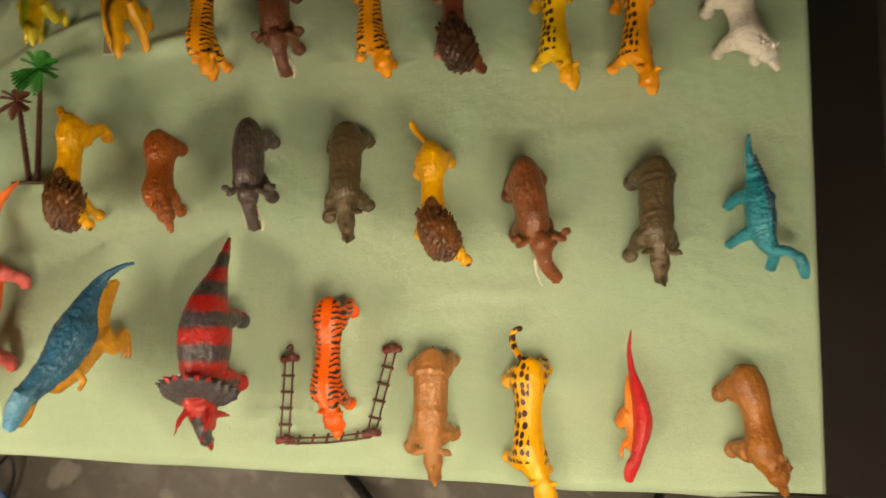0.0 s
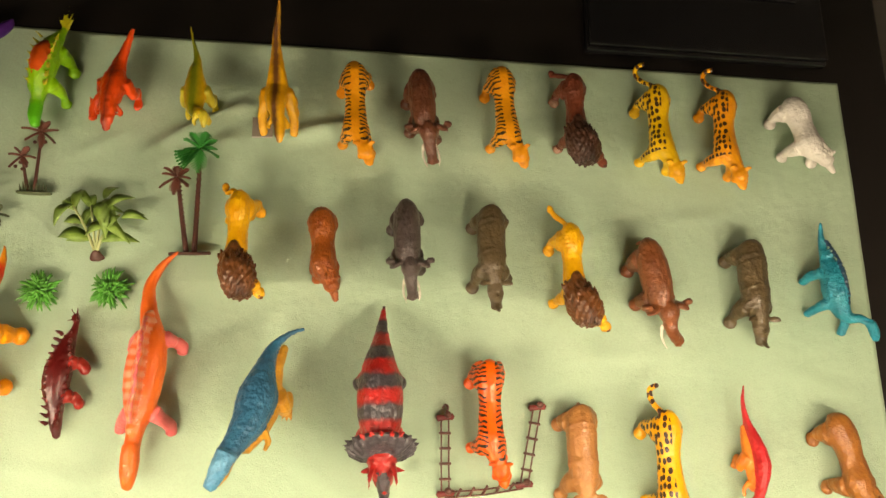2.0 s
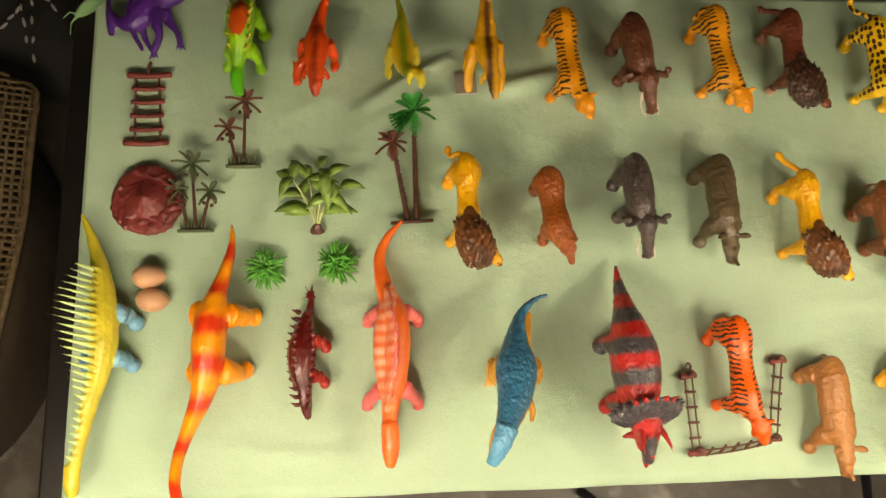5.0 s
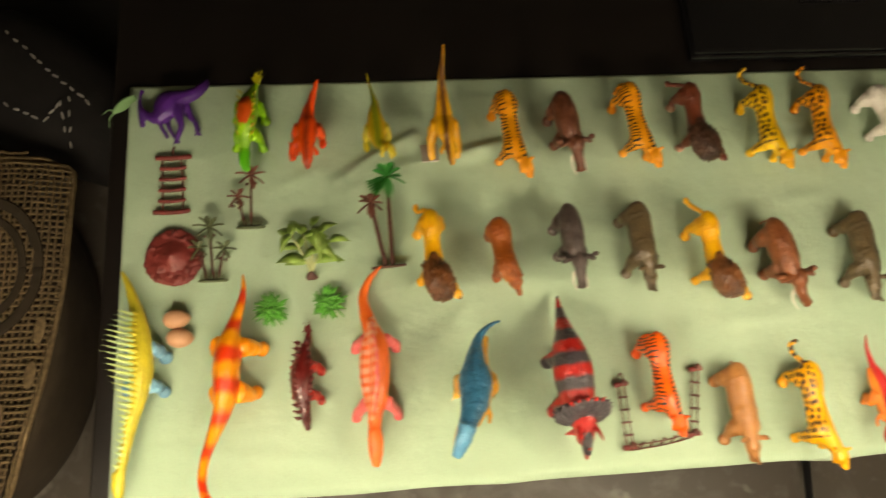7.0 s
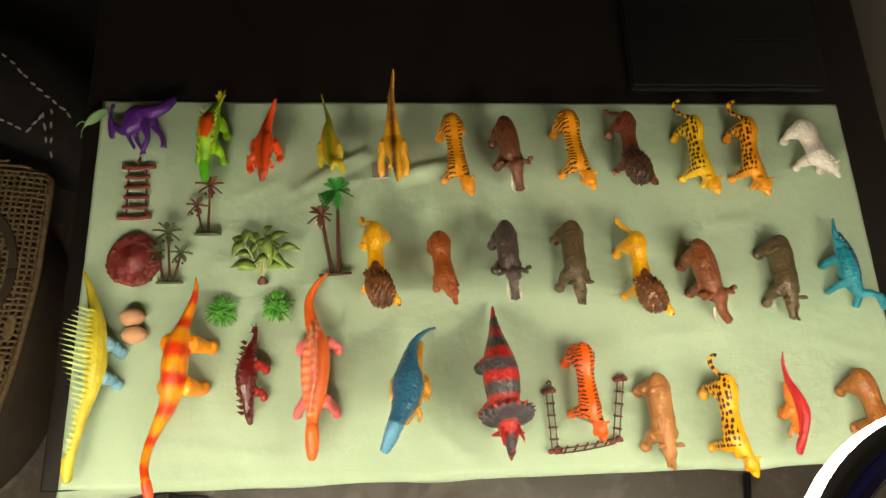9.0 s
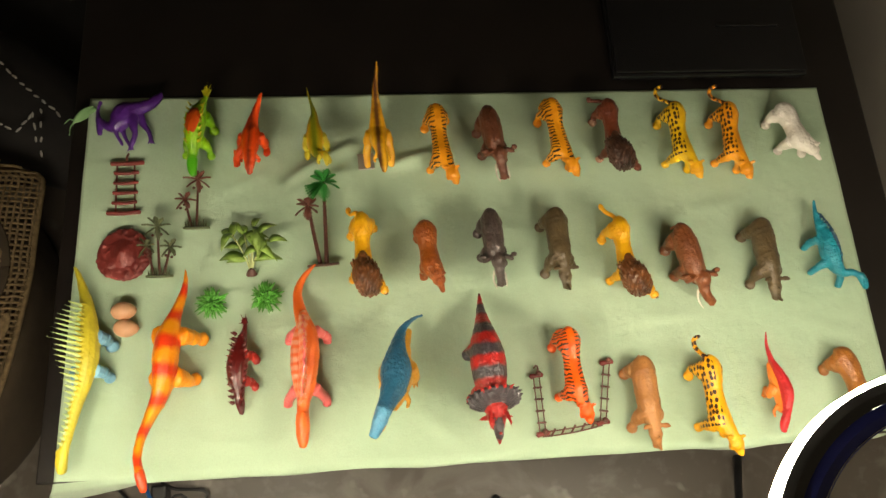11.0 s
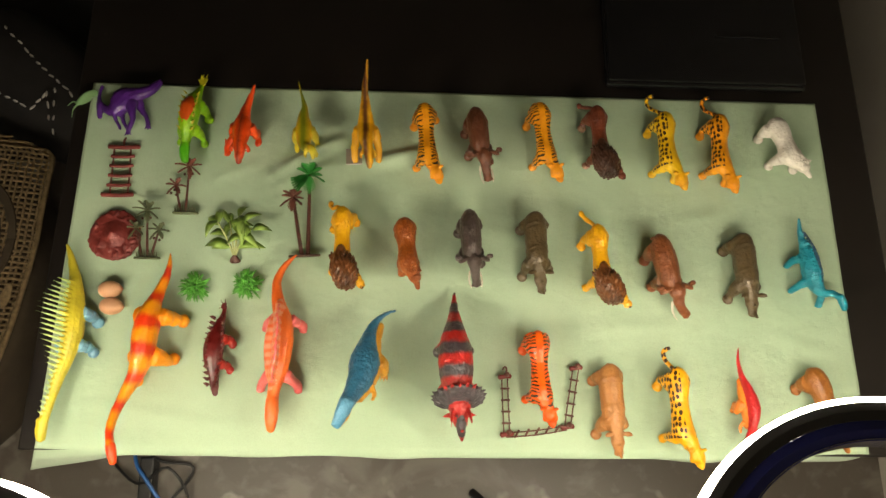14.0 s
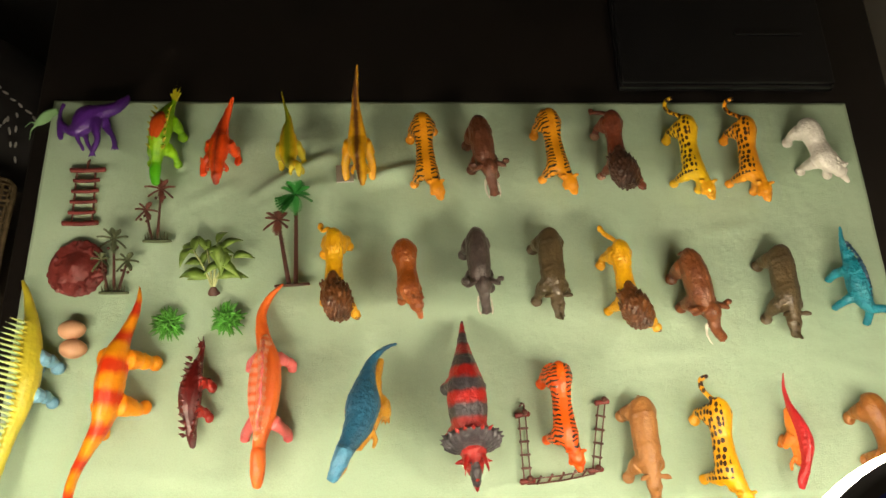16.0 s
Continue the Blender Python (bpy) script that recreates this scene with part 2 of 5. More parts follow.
STALK = plain("pale_stalk_plastic", (0.45, 0.5, 0.22), 0.45)
TUFT = plain("grass_tuft_plastic", (0.12, 0.46, 0.05), 0.45, var=0.6, scale=90)
TUFT_BASE = plain("tuft_base_plastic", (0.03, 0.08, 0.02), 0.5)
PAPER = plain("grey_paper_tag", (0.30, 0.25, 0.20), 0.8)
PAPER_WHITE = plain("white_paper_edge", (0.7, 0.68, 0.62), 0.8)
BLACK = plain("black_plastic", (0.012, 0.012, 0.013), 0.4, var=0.4)
GLOSS_BLACK = plain("gloss_black_panel", (0.008, 0.008, 0.009), 0.12, var=0.3)
# Blue reflected by the charcoal lamp back, held as base colour.
BLUE_REFLECTION = plain("lamp_back_blue_reflection", (0.028, 0.036, 0.20), 0.25, var=0.5, scale=5)
CHARCOAL = plain("charcoal_lamp_back", (0.020, 0.019, 0.018), 0.35, var=0.4, scale=8, relief=0.05)
LIP = plain("pale_lamp_edge", (0.35, 0.34, 0.33), 0.4)
WIRE_BLUE = plain("blue_wire_plastic", (0.025, 0.12, 0.38), 0.4)
GLOW_LEFT = glowing("lamp_diffuser_west", (1.0, 0.867, 0.63), RING_POWER * 1.18)
GLOW_RIGHT = glowing("lamp_diffuser_east", (1.0, 0.867, 0.63), RING_POWER * 0.90)
RIM_LEFT = glowing("lamp_rim_west", (1.0, 0.88, 0.65), RIM_POWER * 1.04)
RIM_RIGHT = glowing("lamp_rim_east", (1.0, 0.88, 0.65), RIM_POWER * 0.91)
JUTE = plain("jute_thread", (0.21, 0.145, 0.07), 0.9, var=0.5, scale=120, relief=0.6)
JUTE_DARK = plain("dark_jute_lining", (0.05, 0.035, 0.02), 0.95)
BEAD = plain("silver_sequin", (0.45, 0.43, 0.4), 0.25, metal=0.0, var=0.2)
SCARF_SHADE = plain("black_scarf_and_shade_cloth", (0.012, 0.01, 0.01), 0.8, var=0.4)


# ---- mesh helpers ----
class Build:
    """Collects rounded forms into one mesh, each face with a material slot."""

    def __init__(self):
        self.verts, self.faces, self.slots, self.mats = [], [], [], []

    def slot(self, mat):
        if mat not in self.mats:
            self.mats.append(mat)
        return self.mats.index(mat)

    def tube(self, pts, mat, n=12, steps=4):
        """A closed tube through (x, y, z, half width, half height), gliding from point to point."""
        p = np.array(pts, float)
        full = []
        for i in range(len(p) - 1):
            a, b, c, d = p[max(i - 1, 0)], p[i], p[i + 1], p[min(i + 2, len(p) - 1)]
            for s in range(steps):
                u = s / steps
                full.append(0.5 * (2 * b + (c - a) * u + (2 * a - 5 * b + 4 * c - d) * u * u + (3 * b - a - 3 * c + d) * u ** 3))
        full.append(p[-1])
        full = np.array(full)
        full[:, 3:] = np.maximum(full[:, 3:], 0.0004)
        way = np.gradient(full[:, :3], axis=0)
        way /= np.linalg.norm(way, axis=1)[:, None] + 1e-12
        k, base = self.slot(mat), len(self.verts)
        side = None
        for q, w in zip(full, way):
            ref = np.array((0, 0, 1.0)) if abs(w[2]) < 0.85 else np.array((0, -1.0, 0))
            s = np.cross(w, ref)
            s /= np.linalg.norm(s)
            if side is not None and s @ side < 0:
                s = -s
            side = s
            up = np.cross(s, w)
            for j in range(n):
                a = 2 * math.pi * j / n
                self.verts.append(q[:3] + s * q[3] * math.cos(a) + up * q[4] * math.sin(a))
        rows = len(full)
        for r in range(rows - 1):
            for j in range(n):
                a, b = base + r * n + j, base + r * n + (j + 1) % n
                self.faces.append((a, b, b + n, a + n))
                self.slots.append(k)
        for r, sign in ((0, -1), (rows - 1, 1)):
            tip = len(self.verts)
            self.verts.append(full[r, :3] + way[r] * sign * min(full[r, 3], full[r, 4]) * 0.6)
            for j in range(n):
                a, b = base + r * n + j, base + r * n + (j + 1) % n
                self.faces.append((b, a, tip) if sign < 0 else (a, b, tip))
                self.slots.append(k)
        return self

    def ball(self, c, r, mat, rot=(0, 0, 0), n=12, m=8):
        k, base = self.slot(mat), len(self.verts)
        turn = Euler([radians(a) for a in rot]).to_matrix()
        r = (r, r, r) if isinstance(r, (int, float)) else r
        for i in range(1, m):
            for j in range(n):
                t, a = math.pi * i / m, 2 * math.pi * j / n
                v = turn @ Vector((r[0] * math.sin(t) * math.cos(a), r[1] * math.sin(t) * math.sin(a), r[2] * math.cos(t)))
                self.verts.append(np.array(v) + c)
        top, low = len(self.verts), len(self.verts) + 1
        self.verts += [np.array(turn @ Vector((0, 0, r[2]))) + c, np.array(turn @ Vector((0, 0, -r[2]))) + c]
        for j in range(n):
            q = (j + 1) % n
            self.faces.append((top, base + j, base + q))
            self.faces.append((low, base + (m - 2) * n + q, base + (m - 2) * n + j))
            self.slots += [k, k]
            for i in range(m - 2):
                a, b = base + i * n + j, base + i * n + q
                self.faces.append((a, a + n, b + n, b))
                self.slots.append(k)
        return self

    def spike(self, a, b, r, mat, flat=1.0, n=8):
        a, b = np.array(a, float), np.array(b, float)
        return self.tube([(*a, r, r * flat), (*(a * 0.5 + b * 0.5), r * 0.62, r * 0.62 * flat), (*b, r * 0.12, r * 0.12 * flat)], mat, n, 2)

    def mesh(self, name):
        me = bpy.data.meshes.new(name)
        me.from_pydata([tuple(v) for v in self.verts], [], self.faces)
        for m in self.mats:
            me.materials.append(m)
        me.polygons.foreach_set("material_index", self.slots)
        me.polygons.foreach_set("use_smooth", [True] * len(me.polygons))
        me.update()
        return me


def fused(build, name, voxel=0.0016, smooth=2, rough_amp=0.0006, rough_scale=240.0):
    """Melts the forms of a moulded toy into one skin, and keeps each form's paint."""
    raw = build.mesh(name + "_raw")
    ob = bpy.data.objects.new("tmp", raw)
    scene.collection.objects.link(ob)
    mod = ob.modifiers.new("r", "REMESH")
    mod.mode, mod.voxel_size, mod.use_smooth_shade = "VOXEL", voxel, True
    dg = bpy.context.evaluated_depsgraph_get()
    me = bpy.data.meshes.new_from_object(ob.evaluated_get(dg))
    tree = BVHTree.FromPolygons([tuple(v) for v in build.verts], build.faces)
    bpy.data.objects.remove(ob)
    bpy.data.meshes.remove(raw)
    bm = bmesh.new()
    bm.from_mesh(me)
    for _ in range(smooth):
        bmesh.ops.smooth_vert(bm, verts=bm.verts, factor=0.5, use_axis_x=True, use_axis_y=True, use_axis_z=True)
    if rough_amp:
        bm.normal_update()
        for v in bm.verts:
            p = v.co * rough_scale
            v.co += v.normal * rough_amp * (0.7 * noise.noise((p.x * 1.1, p.y * 0.9, p.z)) + 0.8 * noise.noise(v.co * rough_scale * 0.35))
    bm.to_mesh(me)
    bm.free()
    me.materials.clear()
    for m in build.mats:
        me.materials.append(m)
    if len(build.mats) > 1:
        slots = [build.slots[tree.find_nearest(p.center)[2]] for p in me.polygons]
        me.polygons.foreach_set("material_index", slots)
    me.polygons.foreach_set("use_smooth", [True] * len(me.polygons))
    me.name = name
    me.update()
    return me


TABLE_Z = 0.45


def toy(name, mesh, x, y, yaw, label, group="", up=0.0, scale=1.0, rx=0, ry=0):
    ob = new(name, mesh)
    ob.matrix_world = pose(x, y, TABLE_Z + 0.0015 + up, rx, ry, yaw) @ Matrix.Diagonal((*scale, 1) if isinstance(scale, tuple) else (scale, scale, scale, 1))
    return tagged(ob, label, "toy", group)


def part(name, bm, mat, parent, label=""):
    """Links a bmesh, a Build or a mesh as one object under a thing or a part."""
    if isinstance(bm, Build):
        me = bm.mesh(name)
    elif isinstance(bm, bmesh.types.BMesh):
        me = bpy.data.meshes.new(name)
        bm.to_mesh(me)
        bm.free()
    else:
        me = bm
    if mat and not me.materials:
        me.materials.append(mat)
    ob = new(name, me)
    ob.parent = parent
    return tagged(ob, label)


def box(x0, x1, y0, y1, z0, z1, bevel=0.0):
    bm = bmesh.new()
    bmesh.ops.create_cube(bm, size=1.0)
    for v in bm.verts:
        v.co = ((x0 + x1) / 2 + v.co.x * (x1 - x0), (y0 + y1) / 2 + v.co.y * (y1 - y0), (z0 + z1) / 2 + v.co.z * (z1 - z0))
    if bevel:
        bmesh.ops.bevel(bm, geom=bm.edges[:], offset=bevel, segments=2, affect="EDGES", profile=0.5)
    return bm


def solid(name, bm, mat, label="", category="", kind=""):
    me = bpy.data.meshes.new(name)
    bm.to_mesh(me)
    bm.free()
    me.materials.append(mat)
    return tagged(new(name, me), label, category, "", kind)


# ---- room ----
solid("floor", box(-3, 0.7, -2.2, 3.2, -0.1, 0), FLOOR, kind="structure")
# Ceiling and north, south, west walls are unseen, added to bounce lamp light.
solid("ceiling", box(-3, 0.7, -2.2, 3.2, 2.7, 2.8), CEILING, kind="structure")
solid("wall_north", box(-3, 0.7, 3.2, 3.3, 0, 2.7), WALL, kind="structure")
solid("wall_south", box(-3, 0.7, -2.3, -2.2, 0, 2.7), WALL, kind="structure")
solid("wall_east", box(0.60, 0.70, -2.2, 3.2, 0, 2.7), SIDE_WALL, kind="structure")
solid("wall_west", box(-3.1, -3, -2.2, 3.2, 0, 2.7), WALL, kind="structure")

# ---- table and cloth ----
X0, X1, Y0, Y1 = -0.9, 0.3, 0.158, 0.73
table = tagged(new("low_table"), "dark glossy low table partly covered by a green cloth", "table")
table.location = (0, 0, 0)
TX0, TX1, TY0, TY1 = -0.925, 0.377, 0.154, 1.30
part("tabletop", box(TX0, TX1, TY0, TY1, TABLE_Z - 0.034, TABLE_Z - 0.003, 0.003), TABLE_WOOD, table)
part("apron", box(TX0 + 0.05, TX1 - 0.05, TY0 + 0.05, TY1 - 0.05, TABLE_Z - 0.10, TABLE_Z - 0.034), TABLE_WOOD, table)
for lx in (TX0 + 0.05, TX1 - 0.10):
    for ly in (TY0 + 0.05, TY1 - 0.10):
        part("leg", box(lx, lx + 0.05, ly, ly + 0.05, 0, TABLE_Z - 0.034, 0.004), TABLE_WOOD, table)


def fold(x, y, ax, ay, bx, by, h, w):
    """Height of a soft crease from a to b."""
    dx, dy = bx - ax, by - ay
    u = min(1, max(0, ((x - ax) * dx + (y - ay) * dy) / (dx * dx + dy * dy)))
    d = math.hypot(x - ax - u * dx, y - ay - u * dy)
    return h * math.exp(-(d / w) ** 2) * math.sin(math.pi * min(1, max(0.05, u))) ** 0.6


def cloth_height(x, y):
    z = 0.0016 * noise.noise((x * 4, y * 4, 0)) + 0.0011 * noise.noise((x * 13, y * 13, 3)) + 0.0004 * noise.noise((x * 40, y * 40, 1))
    z += fold(x, y, -0.60, 0.575, -0.485, 0.645, 0.016, 0.010) + fold(x, y, -0.44, 0.602, -0.345, 0.625, 0.013, 0.010)
    z += fold(x, y, -0.60, 0.555, -0.50, 0.60, 0.006, 0.009) + fold(x, y, -0.86, 0.22, -0.60, 0.185, 0.002, 0.01)
    z += fold(x, y, -0.9, 0.44, -0.84, 0.33, 0.003, 0.010) + fold(x, y, -0.62, 0.345, -0.52, 0.365, 0.003, 0.008)
    z += fold(x, y, -0.33, 0.50, -0.20, 0.48, 0.003, 0.012) + fold(x, y, 0.02, 0.51, 0.14, 0.53, 0.0025, 0.012)
    z += fold(x, y, -0.10, 0.34, 0.06, 0.345, 0.002, 0.010) + fold(x, y, -0.70, 0.56, -0.62, 0.60, 0.0025, 0.009)
    z += fold(x, y, -0.40, 0.22, -0.35, 0.17, 0.003, 0.010) + fold(x, y, 0.18, 0.33, 0.28, 0.30, 0.002, 0.010)
    return z


def tablecloth():
    bm = bmesh.new()
    nx, ny, hang = 240, 116, 12
    xs = [X0 + (X1 - X0) * i / nx for i in range(nx + 1)]
    rows = []
    for j in range(-hang, ny + 1):
        row = []
        for i in range(nx + 1):
            u, v = min(max(i, 0), nx), min(max(j, 0), ny)
            x, y = xs[u], Y0 + (Y1 - Y0) * v / ny
            z = TABLE_Z + cloth_height(x, y)
            di = (i - u) / hang
            dj = (j - v) / hang
            front = 0.026 + 0.022 * noise.noise((x * 3.2, 7, 0)) + 0.016 * noise.noise((x * 11, 2, 0))
            front += 0.075 * max(0.0, (-0.78 - x) / 0.12) + 0.22 * max(0.0, (x - 0.20) / 0.10)
            drop = 0
            if dj < 0:
                k = -dj
                drop = k * front
                left = max(0.0, (-0.80 - x) / 0.10)
                y -= 0.010 * math.sin(min(1, k * 3) * math.pi / 2) + 0.006 * k * noise.noise((x * 9, 1, 4)) + 0.022 * left * k
                x -= 0.048 * left * k
                x += 0.004 * k * noise.noise((y * 30, x * 14, 2))
            row.append(bm.verts.new((x, y, z - drop)))
        rows.append(row)
    for a, b in zip(rows, rows[1:]):
        for i in range(len(a) - 1):
            bm.faces.new((a[i], a[i + 1], b[i + 1], b[i])).smooth = True
    bmesh.ops.recalc_face_normals(bm, faces=bm.faces)
    me = bpy.data.meshes.new("tablecloth")
    bm.to_mesh(me)
    bm.free()
    me.materials.append(CLOTH)
    ob = tagged(new("tablecloth", me), "pale green cotton cloth, lightly creased, hanging over the table", "tablecloth")
    s = ob.modifiers.new("thick", "SOLIDIFY")
    s.thickness, s.offset = 0.0016, -1
    return ob


tablecloth()


# ---- ring lamps ----
def ring_profile(r0, r1, z0, z1, n=96, bulge=0.0):
    """A ring of rounded section between two radii."""
    bm = bmesh.new()
    sec = [(r0, z0), (r1, z0), (r1, z1), ((r0 + r1) / 2, z1 + bulge), (r0, z1)]
    rings = [[bm.verts.new((r * math.cos(a), r * math.sin(a), z)) for r, z in sec] for a in (2 * math.pi * i / n for i in range(n))]
    for i in range(n):
        a, b = rings[i], rings[(i + 1) % n]
        for j in range(len(sec)):
            k = (j + 1) % len(sec)
            bm.faces.new((a[j], b[j], b[k], a[k]))
    bmesh.ops.recalc_face_normals(bm, faces=bm.faces)
    return bm


def ring_lamp(cx, cy, cz, normal, foot, glow, rim):
    lamp = tagged(new("ring_lamp"), "lit ring lamp, charcoal back with blue reflection painted in, glowing white rim, black stand", "lamp", "ring lamps")
    up = Vector(normal).normalized()
    lamp.matrix_world = Matrix.Translation((cx, cy, cz)) @ Vector((0, 0, 1)).rotation_difference(up).to_matrix().to_4x4()
    R = 0.2005
    part("housing", ring_profile(R - 0.0215, R - 0.0046, 0.0, 0.006, bulge=0.002), CHARCOAL, lamp, "charcoal plastic back")
    # The blue reflection on the back is modelled as a coloured band.
    part("reflection_band", ring_profile(R - 0.0386, R - 0.0216, 0.0, 0.0055, bulge=0.0015), BLUE_REFLECTION, lamp, "blue reflection on the charcoal back, set in as a band")
    part("lip", ring_profile(R - 0.0388, R - 0.0384, 0.0056, 0.0068), LIP, lamp, "pale thin inner edge")
    part("rim", ring_profile(R - 0.0042, R, -0.012, 0.006), rim, lamp, "glowing white edge")
    part("inner_rim", ring_profile(R - 0.0400, R - 0.0388, -0.024, 0.006), BLUE_REFLECTION, lamp, "inner edge in the painted reflection blue")
    part("diffuser", ring_profile(R - 0.0385, R - 0.0095, -0.003, -0.010, bulge=-0.016), glow, lamp, "glowing diffuser")
    inv = lamp.matrix_world.inverted()
    def w(x, y, z):
        return tuple(inv @ Vector((x, y, z)))
    base = inv @ Vector((foot[0], foot[1], 0))
    rim_pt = Vector((cx, cy, cz)) + (Vector((foot[0] - cx, foot[1] - cy, 0)).normalized() * (R - 0.03))
    pole = Build().tube([(*w(rim_pt.x, rim_pt.y, rim_pt.z - 0.012), 0.008, 0.008), (*w(foot[0], foot[1], 0.80), 0.009, 0.009), (*w(foot[0], foot[1], 0.05), 0.010, 0.010)], BLACK)
    part("pole", pole, None, lamp, "black metal pole")
    for ex, ey in foot[2]:
        leg = Build().tube([(*w(foot[0], foot[1], 0.26), 0.006, 0.006), (*w(ex * 0.6 + foot[0] * 0.4, ey * 0.6 + foot[1] * 0.4, 0.10), 0.007, 0.007), (*w(ex, ey, 0.010), 0.008, 0.008)], BLACK)
        part("leg", leg, None, lamp)
    return lamp


ring_lamp(0.049, 0.002, 0.889, (-0.096, 0.164, 0.982), (0.10, -0.20, ((0.256, 0.135), (-0.25, 0.088), (0.18, -0.52))), GLOW_RIGHT, RIM_RIGHT)
ring_lamp(-0.77, -0.07, 0.889, (-0.10, 0.164, 0.982), (-0.80, -0.28, ((-0.60, -0.05), (-1.12, -0.20), (-0.74, -0.60))), GLOW_LEFT, RIM_LEFT)


# ---- toy animals: heads point to -y, feet at z = 0 ----
def leg(b, x, y, top, knee_y, foot_y, r, mat, splay=0.002, foot=None, toe=1.3):
    s = math.copysign(1, x)
    b.tube([(x * 0.85, y, top, r * 1.5, r * 1.8), (x + s * splay * 0.55, (y + knee_y) / 2, top * 0.62, r * 1.15, r * 1.35), (x + s * splay * 0.85, knee_y, top * 0.36, r * 0.85, r * 0.95), (x + s * splay, foot_y, r * 0.8, r * 0.85, r * 0.85)], mat, 10, 3)
    b.ball((x + s * (splay + r * 0.25), foot_y - r * 0.2, r * 0.9), (r * 1.25, r * (toe * 0.55 + 0.5), r * 0.95), foot or mat)


def cat(b, mat, turn=0.006, head=None, tail=(), stride=0.006, foot=None, bulk=1.0, sway=0.0, splay=0.0055, bare=False):
    """A walking cat: deep chest, narrow waist, high haunches, lowered head turned aside."""
    k = bulk * 1.10
    b.tube([(0, 0.065, 0.049, 0.006, 0.009), (0, 0.057, 0.051, 0.0130 * k, 0.016), (sway * .5, 0.041, 0.052, 0.0148 * k, 0.018), (sway, 0.018, 0.049, 0.0122 * k, 0.0150), (sway, -0.006, 0.049, 0.0132 * k, 0.0168), (sway * .5, -0.027, 0.053, 0.0146 * k, 0.018), (turn * 0.45, -0.042, 0.056, 0.0108 * k, 0.0125), (turn * 0.8, -0.053, 0.057, 0.0090, 0.0102)], mat, 14)
    h = head or mat
    if not bare:
        b.ball((turn, -0.060, 0.057), (0.0112, 0.0128, 0.0104), h, (0, 0, 12))
        b.ball((turn * 1.35, -0.072, 0.0515), (0.0070, 0.0088, 0.0062), h, (0, 0, 12))
        b.ball((turn * 1.45, -0.0795, 0.0530), (0.0028, 0.0022, 0.0020), h)
        for s in (-1, 1):
            b.ball((turn * 0.85 + s * 0.0105, -0.0535, 0.0665), (0.0046, 0.0026, 0.0052), h)
            b.ball((turn * 1.1 + s * 0.0080, -0.0665, 0.0520), (0.0042, 0.0056, 0.0048), h)
    for s in (-1, 1):
        b.ball((s * 0.0115, 0.046, 0.043), (0.0085, 0.015, 0.017), mat)
        b.ball((s * 0.0115, -0.030, 0.046), (0.0072, 0.0115, 0.015), mat)
        leg(b, s * 0.0115, -0.034, 0.046, -0.038 - s * stride, -0.039 - s * stride, 0.0062, mat, splay=splay, foot=foot)
        leg(b, s * 0.0120, 0.047, 0.044, 0.058 + s * stride, 0.050 + s * stride, 0.0066, mat, splay=splay, foot=foot)
    if tail:
        b.tube([(x, y, z, 0.0036, 0.0036) for x, y, z in tail], mat, 8, 4)
    return b


HANG_TAIL = ((0, 0.058, 0.055), (-0.006, 0.068, 0.045), (-0.010, 0.068, 0.030), (-0.013, 0.064, 0.018))
CURL_TAIL = ((0.002, 0.058, 0.058), (-0.010, 0.066, 0.056), (-0.020, 0.074, 0.050), (-0.026, 0.086, 0.046), (-0.024, 0.096, 0.050), (-0.015, 0.099, 0.054))
LION_TAIL = ((0, 0.060, 0.056), (-0.008, 0.070, 0.052), (-0.017, 0.082, 0.046), (-0.022, 0.092, 0.044))


def lion(b, mat, mane, turn=0.004, tail=LION_TAIL, foot=None, face=(0.016, -0.066)):
    cat(b, mat, turn * 0.6, tail=tail, foot=foot, bulk=0.94, bare=True)
    fx, fy = face
    b.tube([(0, -0.004, 0.065, 0.004, 0.003), (0, -0.016, 0.061, 0.012, 0.010), (0, -0.028, 0.057, 0.0180, 0.019), (turn * 0.5, -0.044, 0.056, 0.0215, 0.022), (turn * .9, -0.060, 0.055, 0.0205, 0.019), (turn * 1.1, -0.072, 0.054, 0.0130, 0.012)], mane, 16)
    rnd = random.Random(11)
    for i in range(150):
        a, u = i * 2.399, (i + 0.5) / 150
        r = 0.0200 * math.sqrt(max(0.12, 1 - (u - 0.5) ** 2 * 2.9))
        c = (turn * u + r * 1.04 * math.sin(a), -0.020 - 0.054 * u, 0.056 + r * math.cos(a))
        w = rnd.uniform(-.003, .003)
        b.tube([(c[0] * 0.93, c[1] - 0.003, c[2] - 0.001, 0.0022, 0.0022), (c[0] + 0.0016 * math.sin(a) + w * .4, c[1] + 0.003, c[2] + 0.0018 * math.cos(a), 0.0020, 0.0020), (c[0] + 0.002 * math.sin(a) + w, c[1] + 0.009, c[2] - 0.0004 * math.cos(a), 0.0010, 0.0010)], mane, 6, 2)
    b.ball((fx, fy, 0.053), (0.0105, 0.0100, 0.0095), mat, (0, 0, 25))
    b.ball((fx * 1.35, fy - 0.008, 0.047), (0.0076, 0.0080, 0.0062), mat, (0, 0, 25))
    b.ball((fx * 1.45, fy - 0.0145, 0.0490), (0.0030, 0.0024, 0.0024), mane)
    b.ball((tail[-1][0], tail[-1][1], tail[-1][2]), (0.0045, 0.0065, 0.0045), mat) if tail else None
    return b


